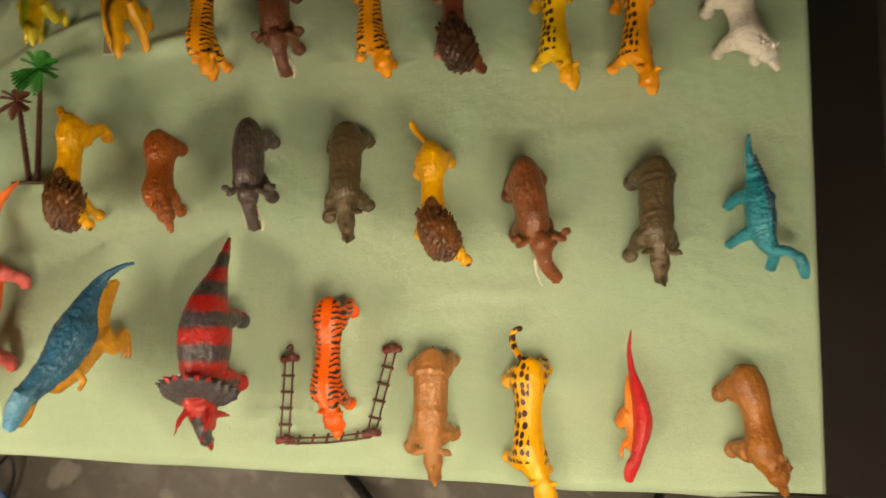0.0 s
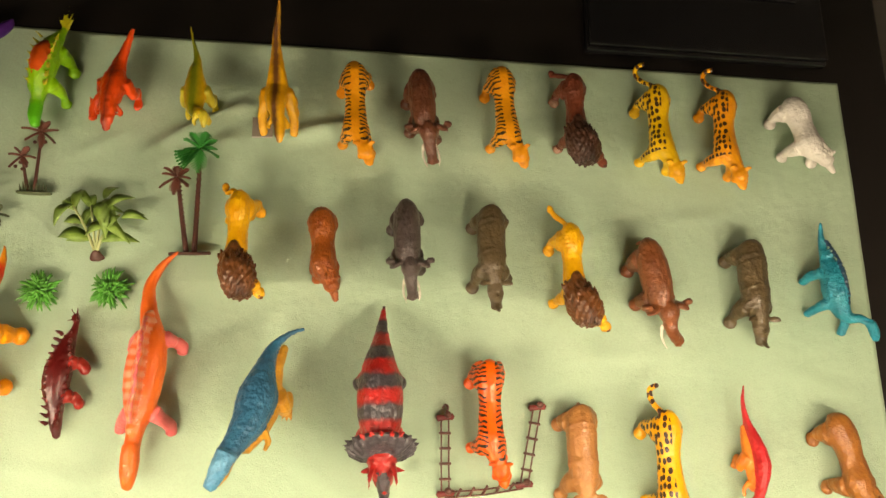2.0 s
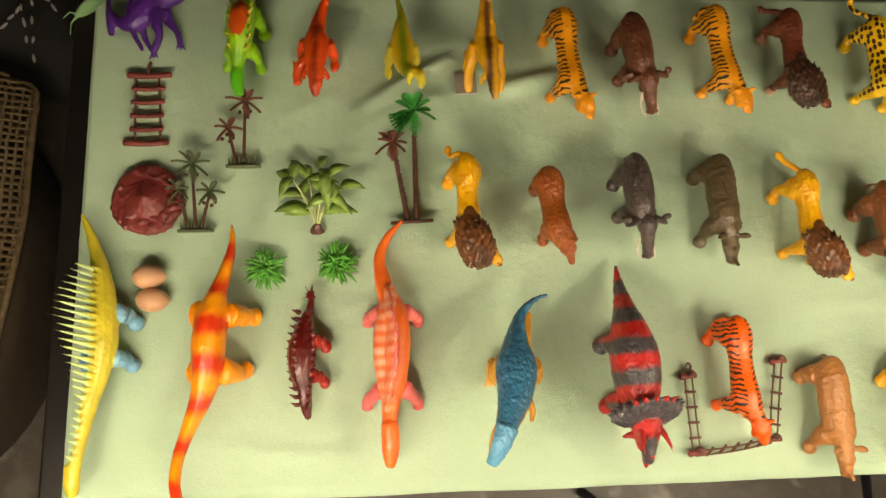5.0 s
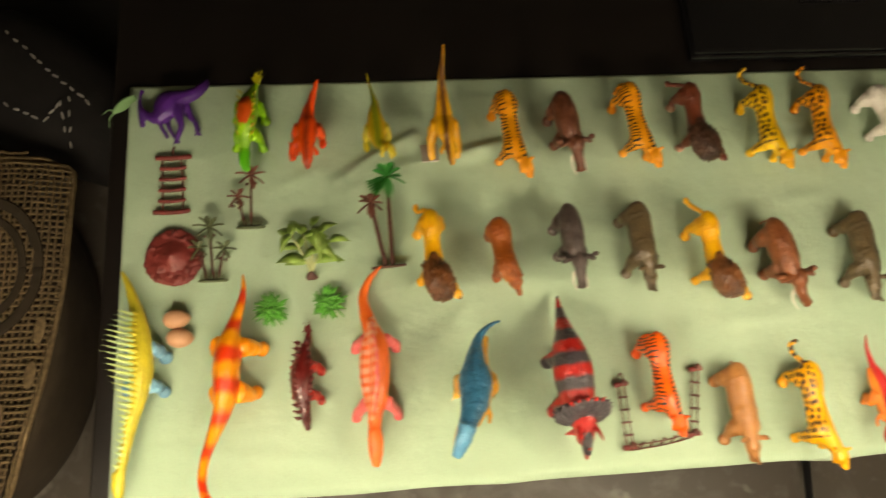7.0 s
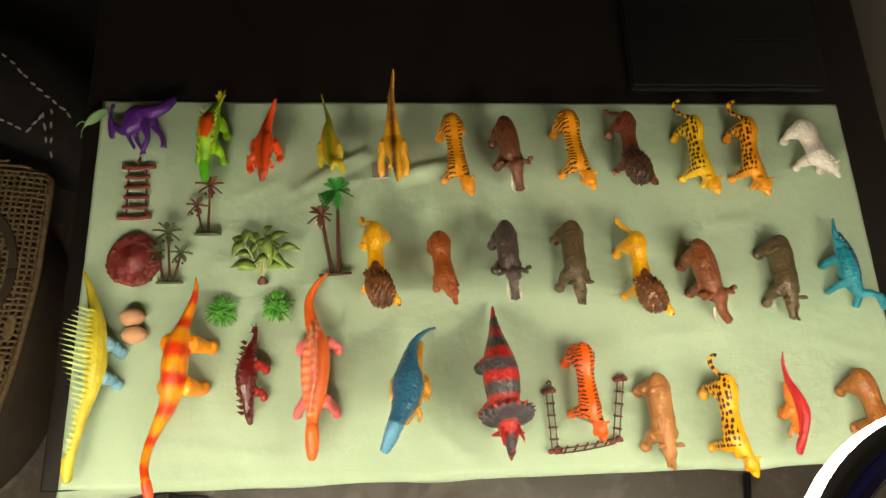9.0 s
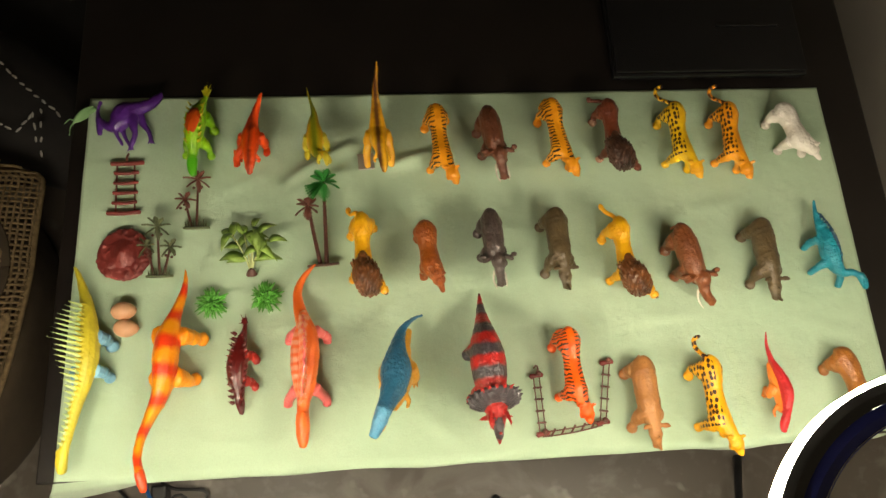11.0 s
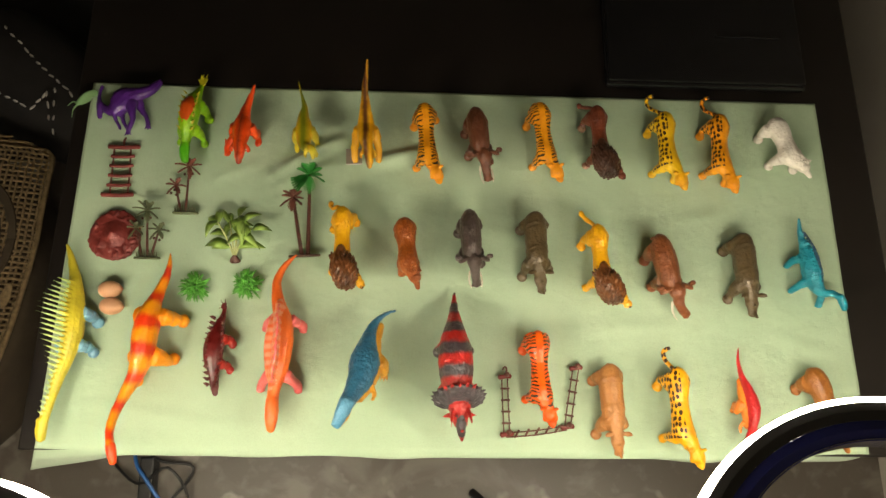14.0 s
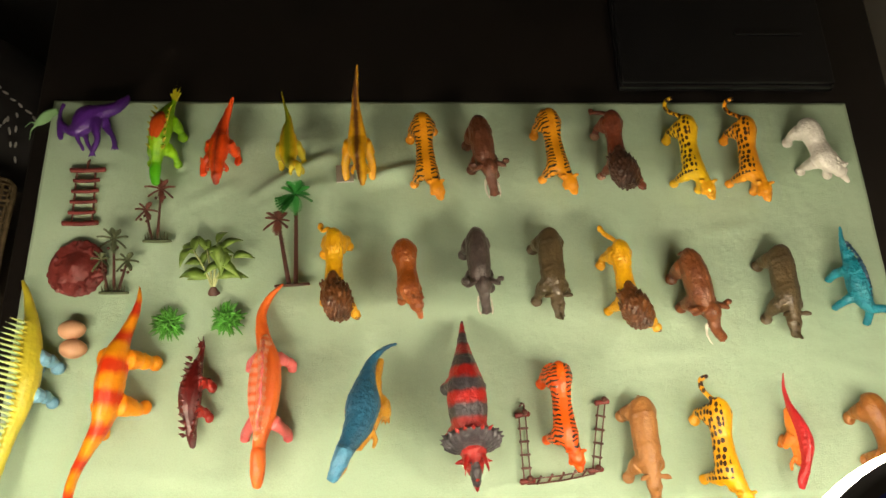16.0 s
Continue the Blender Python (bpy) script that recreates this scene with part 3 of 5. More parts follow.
def bear(b, mat, turn=0.004, snout=0.0085, bulk=1.0, long=1.0, sway=0.0, splay=0.004, reach=0.009):
    """A bear on four legs; sway bows the back to one side."""
    k = bulk
    b.tube([(-0.002 - sway, 0.058 * long, 0.040, 0.008, 0.010), (-0.001 - sway * .3, 0.049 * long, 0.044, 0.0175 * k, 0.020), (sway * .5, 0.032, 0.046, 0.0190 * k, 0.0205), (sway, 0.010, 0.045, 0.0158 * k, 0.018), (sway, -0.008, 0.047, 0.0168 * k, 0.0195), (sway * .4, -0.026, 0.051, 0.0185 * k, 0.021), (turn * .5, -0.040, 0.050, 0.0140 * k, 0.016), (turn * .9, -0.049, 0.049, 0.0118, 0.0125)], mat, 14)
    b.ball((sway * .4, -0.022, 0.064), (0.012, 0.014, 0.0065), mat)
    b.ball((turn * 1.1, -0.054, 0.048), (0.0130, 0.0125, 0.0115), mat)
    b.tube([(turn * 1.2, -0.059, 0.046, snout * .85, snout * .8), (turn * 1.5, -0.071, 0.042, snout * 0.66, snout * 0.60), (turn * 1.6, -0.0765, 0.042, snout * 0.42, snout * 0.42)], mat, 10, 3)
    rnd = random.Random(7)
    for i in range(60):
        a, u = rnd.uniform(-1.3, 1.3), rnd.uniform(0, 1)
        c = (sway * .4 + turn * u * .6 + 0.0185 * math.sin(a), -0.014 - 0.036 * u, 0.050 + 0.020 * math.cos(a))
        b.tube([(c[0], c[1] - 0.003, c[2] - 0.0016, 0.0018, 0.0016), (c[0] * 1.01, c[1] + 0.005, c[2] - 0.0014, 0.0009, 0.0009)], mat, 6, 2)
    for s in (-1, 1):
        b.ball((turn + s * 0.0112, -0.0460, 0.0580), (0.0046, 0.0028, 0.0046), mat)
        b.ball((s * 0.0145 - sway * .3, 0.038, 0.037), (0.0085, 0.013, 0.015), mat)
        leg(b, s * 0.0145, -0.026, 0.043, -0.030 - s * reach * .8, -0.034 - s * reach, 0.0076, mat, splay=splay, toe=1.5)
        leg(b, s * 0.0145 - sway * .5, 0.042, 0.040, 0.048 + s * reach * .8, 0.046 + s * reach, 0.0080, mat, splay=splay, toe=1.5)
    return b


def elephant(b, mat, turn=0.004, curl=0.0, stride=0.007):
    """An elephant with flapped ears and a thick trunk held out ahead."""
    b.tube([(0, 0.053, 0.044, 0.007, 0.010), (0, 0.048, 0.048, 0.0180, 0.021), (0, 0.026, 0.052, 0.0215, 0.025), (0, 0.000, 0.051, 0.0212, 0.0255), (0, -0.020, 0.051, 0.0188, 0.022), (turn * .5, -0.031, 0.053, 0.0148, 0.016)], mat, 16)
    b.ball((turn, -0.040, 0.056), (0.0150, 0.0145, 0.0150), mat)
    b.ball((turn, -0.036, 0.068), (0.0085, 0.0085, 0.0050), mat)
    b.tube([(turn, -0.048, 0.054, 0.0112, 0.0105), (turn * 1.3, -0.060, 0.048, 0.0092, 0.0086), (turn * 1.6 + curl * .3, -0.068, 0.042, 0.0086, 0.0078), (turn * 1.9 + curl * .8, -0.075, 0.037, 0.0086, 0.0070), (turn * 2.0 + curl, -0.079, 0.036, 0.0084, 0.0064)], mat, 12)
    for i in range(5):
        u = i / 4
        c = (turn * (1.1 + .8 * u) + curl * .7 * u, -0.054 - 0.022 * u, 0.0605 - 0.014 * u)
        b.tube([(c[0] - 0.0075 + .001 * i, c[1], c[2] - 0.005, 0.0008, 0.0008), (c[0], c[1] - 0.001, c[2] - 0.001, 0.0010, 0.0010), (c[0] + 0.0075 - .001 * i, c[1], c[2] - 0.005, 0.0008, 0.0008)], mat, 6, 2)
    for s in (-1, 1):
        b.ball((turn + s * 0.0215, -0.033, 0.055), (0.0120, 0.0046, 0.0135), mat, (24, s * 10, -s * 26))
        b.tube([(turn + s * 0.026, -0.030, 0.064, 0.003, 0.003), (turn + s * 0.0335, -0.030, 0.059, 0.0040, 0.0046), (turn + s * 0.0335, -0.028, 0.050, 0.0036, 0.0042), (turn + s * 0.026, -0.030, 0.043, 0.0026, 0.0026)], mat, 8, 3)
        b.tube([(turn + s * 0.0095, -0.053, 0.046, 0.0022, 0.0022), (turn * 1.5 + s * 0.0125, -0.064, 0.036, 0.0024, 0.0024), (turn * 1.8 + s * 0.0120, -0.076, 0.033, 0.0022, 0.0022), (turn * 2 + s * 0.0090, -0.085, 0.034, 0.0008, 0.0008)], IVORY, 8, 3)
        leg(b, s * 0.0145, -0.018, 0.044, -0.020 - s * stride, -0.021 - s * stride, 0.0088, mat, splay=0.004, toe=1.1)
        leg(b, s * 0.0145, 0.036, 0.042, 0.044 + s * stride, 0.040 + s * stride, 0.0092, mat, splay=0.004, toe=1.1)
    b.tube([(0, 0.056, 0.056, 0.0024, 0.0024), (-0.003, 0.062, 0.042, 0.0017, 0.0017), (-0.003, 0.062, 0.026, 0.0026, 0.0026)], mat, 8, 3)
    return b


def rhino(b, mat, turn=0.003, horn=0.011, bulk=1.0):
    k = bulk
    b.tube([(0, 0.059, 0.040, 0.007, 0.010), (0, 0.053, 0.042, 0.0165 * k, 0.019), (0, 0.032, 0.044, 0.0190 * k, 0.0215), (0, 0.006, 0.043, 0.0188 * k, 0.0215), (0, -0.016, 0.045, 0.0180 * k, 0.021), (turn * .4, -0.031, 0.045, 0.0135 * k, 0.0155), (turn * .9, -0.043, 0.043, 0.0104, 0.0125), (turn * 1.3, -0.056, 0.040, 0.0104, 0.0112), (turn * 1.6, -0.066, 0.036, 0.0078, 0.0090), (turn * 1.8, -0.074, 0.033, 0.0080, 0.0074)], mat, 14)
    for q, r in ((0.038, 1.0), (0.030, 0.99), (-0.004, 0.99), (-0.022, 0.93), (-0.029, 0.80)):
        b.tube([(0.0195 * k * r * math.sin(a), q + 0.003 * math.cos(a * 2), 0.0440 + 0.0212 * r * math.cos(a), 0.0011, 0.0011) for a in (-1.7, -0.9, 0, 0.9, 1.7)], mat, 6, 3)
    if horn:
        b.tube([(turn * 1.8, -0.071, 0.041, 0.0038, 0.0038), (turn * 2.1, -0.079, 0.047, 0.0026, 0.0026), (turn * 2.6, -0.081, 0.042 + horn, 0.0006, 0.0006)], mat, 8, 3)
        b.spike((turn * 1.4, -0.060, 0.048), (turn * 1.4, -0.063, 0.057), 0.0030, mat)
    for s in (-1, 1):
        b.tube([(turn * .9 + s * 0.008, -0.044, 0.051, 0.0026, 0.0026), (turn * .9 + s * 0.0165, -0.045, 0.056, 0.0044, 0.0030), (turn * .9 + s * 0.0215, -0.048, 0.058, 0.0016, 0.0016)], mat, 8, 3)
        b.ball((turn * 1.3 + s * 0.0085, -0.056, 0.0455), (0.0022, 0.0034, 0.0026), mat, n=8, m=6)
        b.ball((s * 0.0125, -0.024, 0.038), (0.0080, 0.0115, 0.015), mat)
        b.ball((s * 0.0125, 0.043, 0.036), (0.0085, 0.0130, 0.015), mat)
        leg(b, s * 0.0140, -0.026, 0.038, -0.030 + s * 0.006, -0.034 + s * 0.007, 0.0076, mat, splay=0.007, toe=1.2)
        leg(b, s * 0.0140, 0.042, 0.036, 0.050 + s * 0.005, 0.047 + s * 0.005, 0.0080, mat, splay=0.005, toe=1.15)
    b.tube([(0, 0.060, 0.047, 0.0018, 0.0018), (0.001, 0.065, 0.036, 0.0014, 0.0014), (0.001, 0.064, 0.026, 0.0018, 0.0018)], mat, 8, 3)
    return b


def row_of(y0, y1, n):
    return [y0 + (y1 - y0) * i / (n - 1) for i in range(n)]


def leaner(b, mat, neck, tail, body_r=0.015, arms=0.012, feet=None, hip=(0.0, 0.008, 0.042), head=None, head_r=0.010, crest=None):
    """A two-legged lizard leaning on hips, with a long tail."""
    hx, hy, hz = hip
    pts = [(x, y, z, r, r) for x, y, z, r in tail[::-1]] + [(hx, hy, hz, body_r, body_r * 1.15)] + [(x, y, z, r, r * 1.1) for x, y, z, r in neck]
    b.tube(pts, mat, 12)
    e = neck[-1]
    b.ball((e[0], e[1] - head_r * 0.35, e[2]), (head_r * 0.8, head_r * 1.25, head_r * 0.8), head or mat)
    b.ball((e[0], e[1] - head_r * 1.35, e[2] - head_r * 0.25), (head_r * 0.5, head_r * 0.7, head_r * 0.4), head or mat)
    m = neck[len(neck) // 2]
    for s in (-1, 1):
        f = feet or mat
        b.tube([(hx + s * body_r * 0.8, hy, hz, body_r * .55, body_r * .8), (hx + s * body_r * 1.25, hy - 0.010, hz * 0.6, body_r * .42, body_r * .5), (hx + s * body_r * 1.2, hy + 0.004, hz * 0.3, body_r * .3, body_r * .3), (hx + s * body_r * 1.2, hy - 0.004, 0.005, body_r * .3, body_r * .3)], f, 10, 3)
        b.ball((hx + s * body_r * 1.25, hy - 0.012, 0.0038), (body_r * .42, 0.010, 0.0036), f)
        b.tube([(m[0] + s * m[3] * .7, m[1], m[2], 0.0036, 0.0036), (m[0] + s * (m[3] + 0.004), m[1] - arms * .6, m[2] - arms * .6, 0.003, 0.003), (m[0] + s * (m[3] + 0.002), m[1] - arms, m[2] - arms * .5, 0.0024, 0.0024)], f, 8, 3)
    return b


# far row
m_tiger = fused(cat(Build(), TIGER, 0.012, tail=HANG_TAIL), "tiger")
toy("toy_tiger", m_tiger, -0.358, 0.624, 4, "orange plastic toy tiger with black stripes, standing", "striped toy cats", scale=(0.92, 0.93, 0.78))
toy("toy_tiger", m_tiger, -0.173, 0.631, 6, "orange plastic toy tiger with black stripes, standing", "striped toy cats", scale=(0.92, 0.93, 0.78))
toy("toy_elephant", fused(elephant(Build(), ELE_BROWN, 0.004), "elephant_brown", 0.0016, 2, 0.0009), -0.276, 0.628, 8, "dark brown plastic toy elephant with white tusks", "toy elephants", scale=(0.76, 0.84, 0.84))
toy("toy_lion", fused(lion(Build(), LION_DARK, MANE_DARK, 0.010, ((0, 0.060, 0.056), (-0.010, 0.068, 0.045), (-0.020, 0.074, 0.035), (-0.026, 0.078, 0.032)), foot=PAW, face=(0.024, -0.062)), "lion_maroon", 0.0011, 1, 0.0012), -0.084, 0.633, 3, "dark maroon plastic toy lion with blackish mane", "toy lions", scale=(0.90, 0.86, 0.76))
m_leo = cat(Build(), SPOT_YELLOW, 0.014, head=YELLOW, tail=CURL_TAIL, sway=-0.001)
toy("toy_leopard", fused(m_leo, "leopard_yellow"), 0.024, 0.622, 2, "yellow plastic toy leopard with black spots and curled tail", "spotted toy cats", scale=(0.94, 0.91, 0.78))
toy("toy_leopard", fused(cat(Build(), SPOT_ORANGE, 0.014, tail=CURL_TAIL, sway=-0.001), "leopard_orange"), 0.109, 0.620, -2, "orange plastic toy leopard with dark spots and curled tail", "spotted toy cats", scale=(0.94, 0.91, 0.78))
toy("toy_polar_bear", fused(bear(Build(), POLAR, 0.020, 0.008, bulk=1.06, sway=0.004, splay=0.006), "polar_bear"), 0.216, 0.634, 12, "white plastic toy polar bear standing on the cloth", "toy bears", scale=(0.84, 0.78, 0.72))

# middle row
m_lion = fused(lion(Build(), YELLOW, MANE, 0.010, ((0, 0.060, 0.056), (-0.009, 0.067, 0.054), (-0.018, 0.066, 0.048), (-0.021, 0.074, 0.046)), face=(0.024, -0.058)), "lion_yellow", 0.0011, 1, 0.0012)
toy("toy_lion", m_lion, -0.481, 0.448, 1, "yellow plastic toy lion with dark brown mane", "toy lions", scale=(0.88, 0.88, 0.9))
toy("toy_lion", fused(lion(Build(), YELLOW, MANE, 0.014, face=(0.027, -0.067)), "lion_yellow_turned", 0.0011, 1, 0.0012), -0.095, 0.430, 4, "yellow plastic toy lion with brown mane, head turned", "toy lions", scale=(0.88, 0.86, 0.9))
toy("toy_bear", fused(bear(Build(), BEAR, 0.010, bulk=1.14, splay=-0.003, reach=0.003), "bear_rust", 0.0014, 1, 0.0011, 420), -0.385, 0.446, 6, "rust-brown plastic toy bear on four legs", "toy bears", scale=(0.74, 0.8, 0.8))
toy("toy_elephant", fused(elephant(Build(), ELE_GREY, 0.003), "elephant_grey", 0.0016, 2, 0.0009), -0.289, 0.458, 4, "dark grey plastic toy elephant with white tusks", "toy elephants", scale=(0.74, 0.82, 0.82))
toy("toy_elephant", fused(elephant(Build(), ELE_RUST, 0.005, curl=0.010), "elephant_rust", 0.0016, 2, 0.0009), 0.005, 0.420, 11, "rust-brown plastic toy elephant with curled trunk and tusks", "toy elephants", scale=(0.8, 0.9, 0.86))
m_rhino = fused(rhino(Build(), RHINO), "rhino_olive", 0.0016, 2, 0.0008)
toy("toy_rhino", m_rhino, -0.189, 0.454, 2, "olive-brown plastic toy rhinoceros", "toy rhinos", scale=(0.90, 0.90, 0.74))
toy("toy_rhino", m_rhino, 0.130, 0.425, 1, "olive-brown plastic toy rhinoceros", "toy rhinos", scale=(0.92, 0.92, 0.76))

# near row
toy("toy_tiger", fused(cat(Build(), TIGER_RED, 0.010, tail=((0, 0.058, 0.055), (-0.008, 0.064, 0.045), (-0.014, 0.062, 0.030), (-0.016, 0.060, 0.020))), "tiger_bright"), -0.191, 0.263, 2, "bright orange plastic toy tiger with black stripes", "striped toy cats", scale=(0.92, 0.93, 0.78))
toy("toy_rhino", fused(rhino(Build(), TAN, 0.003, 0.005), "rhino_tan"), -0.087, 0.222, 2, "tan brown plastic toy rhinoceros with small ears", "toy rhinos", scale=(0.90, 0.92, 0.74))
toy("toy_leopard", fused(cat(Build(), SPOT_DEEP, 0.014, tail=((0.0, 0.058, 0.058), (-0.010, 0.068, 0.056), (-0.016, 0.080, 0.050), (-0.016, 0.092, 0.050), (-0.008, 0.096, 0.056)), sway=-0.001), "leopard_deep"), 0.009, 0.211, 2, "deep yellow plastic toy leopard with black spots", "spotted toy cats", scale=(0.96, 0.96, 0.80))
toy("toy_bear", fused(bear(Build(), BEAR_BROWN, 0.012, 0.0085, bulk=1.04, long=1.06, sway=0.004, splay=0.004), "bear_brown"), 0.222, 0.222, 10, "brown plastic toy bear on four legs", "toy bears", scale=(0.84, 0.88, 0.74))


# dinosaurs
def purple_dino():
    """Duck-billed dinosaur lying on its side: neck and crest to -x, tail to +x, back to +y."""
    b = Build()
    b.tube([(0.053, 0.051, 0.014, 0.0016, 0.0020), (0.049, 0.042, 0.014, 0.0075, 0.005), (0.034, 0.029, 0.015, 0.0095, 0.008), (0.014, 0.022, 0.016, 0.0125, 0.010), (-0.004, 0.013, 0.018, 0.0210, 0.014), (-0.018, -0.004, 0.017, 0.0150, 0.012), (-0.031, -0.006, 0.015, 0.0082, 0.008), (-0.042, 0.002, 0.014, 0.0056, 0.006), (-0.047, 0.008, 0.013, 0.0046, 0.005)], PURPLE, 12)
    b.tube([(-0.046, -0.018, 0.012, 0.0042, 0.004), (-0.047, -0.008, 0.013, 0.0048, 0.005), (-0.047, 0.004, 0.014, 0.0062, 0.0062), (-0.050, 0.018, 0.013, 0.0034, 0.0034), (-0.049, 0.032, 0.013, 0.0028, 0.0028), (-0.046, 0.041, 0.013, 0.0034, 0.0030)], PURPLE, 10)
    for pts in (((0.008, 0.004, 0.020, 0.0105, 0.008), (0.011, -0.014, 0.022, 0.0070, 0.006), (0.013, -0.028, 0.020, 0.0042, 0.0042), (0.005, -0.043, 0.016, 0.0046, 0.004)), ((0.016, 0.010, 0.012, 0.0100, 0.007), (0.024, -0.006, 0.010, 0.0058, 0.005), (0.031, -0.016, 0.009, 0.0040, 0.004), (0.034, -0.028, 0.007, 0.0044, 0.004))):
        b.tube(list(pts), PURPLE, 10, 3)
        fx, fy, fz = pts[-1][:3]
        for k in (-0.005, 0.0, 0.005):
            b.spike((fx, fy, fz), (fx + k * 1.4, fy - 0.012, fz - 0.002), 0.0026, PURPLE)
    for dx, dz in ((0.0, 0.020), (0.010, 0.012)):
        b.tube([(-0.020 + dx, -0.010, dz, 0.0050, 0.005), (-0.017 + dx, -0.024, dz - .003, 0.0034, 0.0034), (-0.012 + dx, -0.034, dz - .006, 0.0030, 0.003), (-0.009 + dx, -0.041, dz - .006, 0.0020, 0.002)], PURPLE, 8, 3)
    return b


toy("toy_dinosaur", fused(purple_dino(), "duckbill_purple", 0.0014), -0.834, 0.680, 3, "purple plastic toy duck-billed dinosaur lying on its side", "toy dinosaurs", scale=(0.92, 0.95, 1.0))


def spiky_green():
    b = Build()
    b.tube([(0.010, 0.075, 0.030, 0.003, 0.003), (0.006, 0.060, 0.034, 0.006, 0.006), (0.002, 0.042, 0.038, 0.011, 0.013), (0, 0.018, 0.042, 0.016, 0.019), (-0.002, -0.006, 0.042, 0.0145, 0.018), (-0.002, -0.028, 0.036, 0.009, 0.011), (-0.002, -0.042, 0.032, 0.007, 0.008)], LIME, 12)
    b.tube([(-0.002, -0.042, 0.034, 0.0085, 0.008), (-0.001, -0.058, 0.034, 0.0085, 0.007), (0.002, -0.072, 0.032, 0.0055, 0.0045)], LIME, 10)
    b.tube([(0.0, 0.036, 0.050, 0.006, 0.005), (-0.001, 0.020, 0.056, 0.011, 0.008), (-0.002, -0.002, 0.055, 0.009, 0.007), (-0.002, -0.014, 0.050, 0.004, 0.004)], RED_PATCH, 12)
    for i, y in enumerate(row_of(0.045, -0.02, 7)):
        for s in (-1, 1):
            z = 0.055 - abs(y - 0.012) * 0.2
            b.spike((s * 0.009, y, z), (s * 0.017, y + 0.005, z + 0.010), 0.0026, LIME_DULL)
    for dx, dy in ((-0.012, 0.012), (0.012, 0.014), (-0.006, 0.020), (0.008, 0.022), (0.0, 0.026)):
        b.spike((0.009, 0.068, 0.032), (0.011 + dx, 0.072 + dy, 0.042), 0.0026, LIME_DULL)
    for s in (-1, 1):
        leg(b, s * 0.0125, -0.014, 0.034, -0.018, -0.024, 0.006, LIME, splay=0.006)
        leg(b, s * 0.0130, 0.030, 0.036, 0.028, 0.022, 0.007, LIME, splay=0.006)
    return b


toy("toy_dinosaur", fused(spiky_green(), "spiked_green"), -0.727, 0.648, -3, "lime green plastic toy dinosaur with spikes and red back", "toy dinosaurs", scale=0.93)
toy("toy_dinosaur", fused(leaner(Build(), VERMILION, ((0, -0.012, 0.046, 0.0135), (0.000, -0.028, 0.048, 0.0105), (0.001, -0.042, 0.046, 0.0088)), ((0, 0.026, 0.042, 0.010), (0.004, 0.045, 0.044, 0.0065), (0.010, 0.064, 0.050, 0.0042), (0.014, 0.078, 0.056, 0.0022)), 0.0150, head_r=0.0105).tube([(-0.008, -0.014, 0.044, 0.008, 0.008), (-0.018, -0.022, 0.038, 0.0065, 0.0065), (-0.022, -0.034, 0.034, 0.0055, 0.005), (-0.020, -0.044, 0.034, 0.0058, 0.004)], VERMILION, 10, 3).tube([(-0.024, -0.024, 0.036, 0.003, 0.003), (-0.027, -0.016, 0.040, 0.0012, 0.0012)], VERMILION, 8, 2), "theropod_vermilion", 0.0014, 1, 0.0010), -0.644, 0.634, -2, "vermilion plastic toy dinosaur with dark ridged back", "toy dinosaurs", scale=(0.95, 0.92, 0.92))


def olive_theropod():
    b = Build()
    leaner(b, OLIVE_YELLOW, ((0, -0.014, 0.046, 0.0115), (0.004, -0.026, 0.052, 0.007), (0.012, -0.030, 0.060, 0.0055), (0.016, -0.034, 0.062, 0.005)), ((0, 0.026, 0.046, 0.0095), (0.002, 0.040, 0.048, 0.0050), (-0.002, 0.058, 0.052, 0.0026), (-0.006, 0.078, 0.058, 0.0014)), 0.0135, feet=SPINY, head=SPINY, head_r=0.0075)
    return b


toy("toy_dinosaur", fused(olive_theropod(), "theropod_olive"), -0.548, 0.628, 4, "yellow-green plastic toy dinosaur with upright thin tail", "toy dinosaurs", scale=(0.95, 1.06, 1.0))


def gold_pterosaur():
    b = Build()
    leaner(b, GOLD_BROWN, ((0, -0.014, 0.050, 0.0125), (0.004, -0.032, 0.048, 0.0085), (0.006, -0.046, 0.044, 0.0075)), ((0, 0.026, 0.052, 0.0115), (0, 0.046, 0.062, 0.0075), (0.0, 0.066, 0.074, 0.0052), (0.003, 0.086, 0.088, 0.0035), (0.005, 0.102, 0.100, 0.0016)), 0.0150, feet=YELLOW, head_r=0.009)
    for s in (-1, 1):
        b.tube([(s * 0.009, 0.004, 0.046, 0.008, 0.006), (s * 0.018, -0.012, 0.030, 0.0068, 0.0042), (s * 0.020, -0.028, 0.012, 0.0060, 0.0036), (s * 0.019, -0.037, 0.005, 0.005, 0.003)], YELLOW, 10, 3)
    return b


toy("toy_dinosaur", fused(gold_pterosaur(), "theropod_gold"), -0.453, 0.634, 2, "yellow and brown plastic toy dinosaur with raised tail", "toy dinosaurs", scale=0.95)


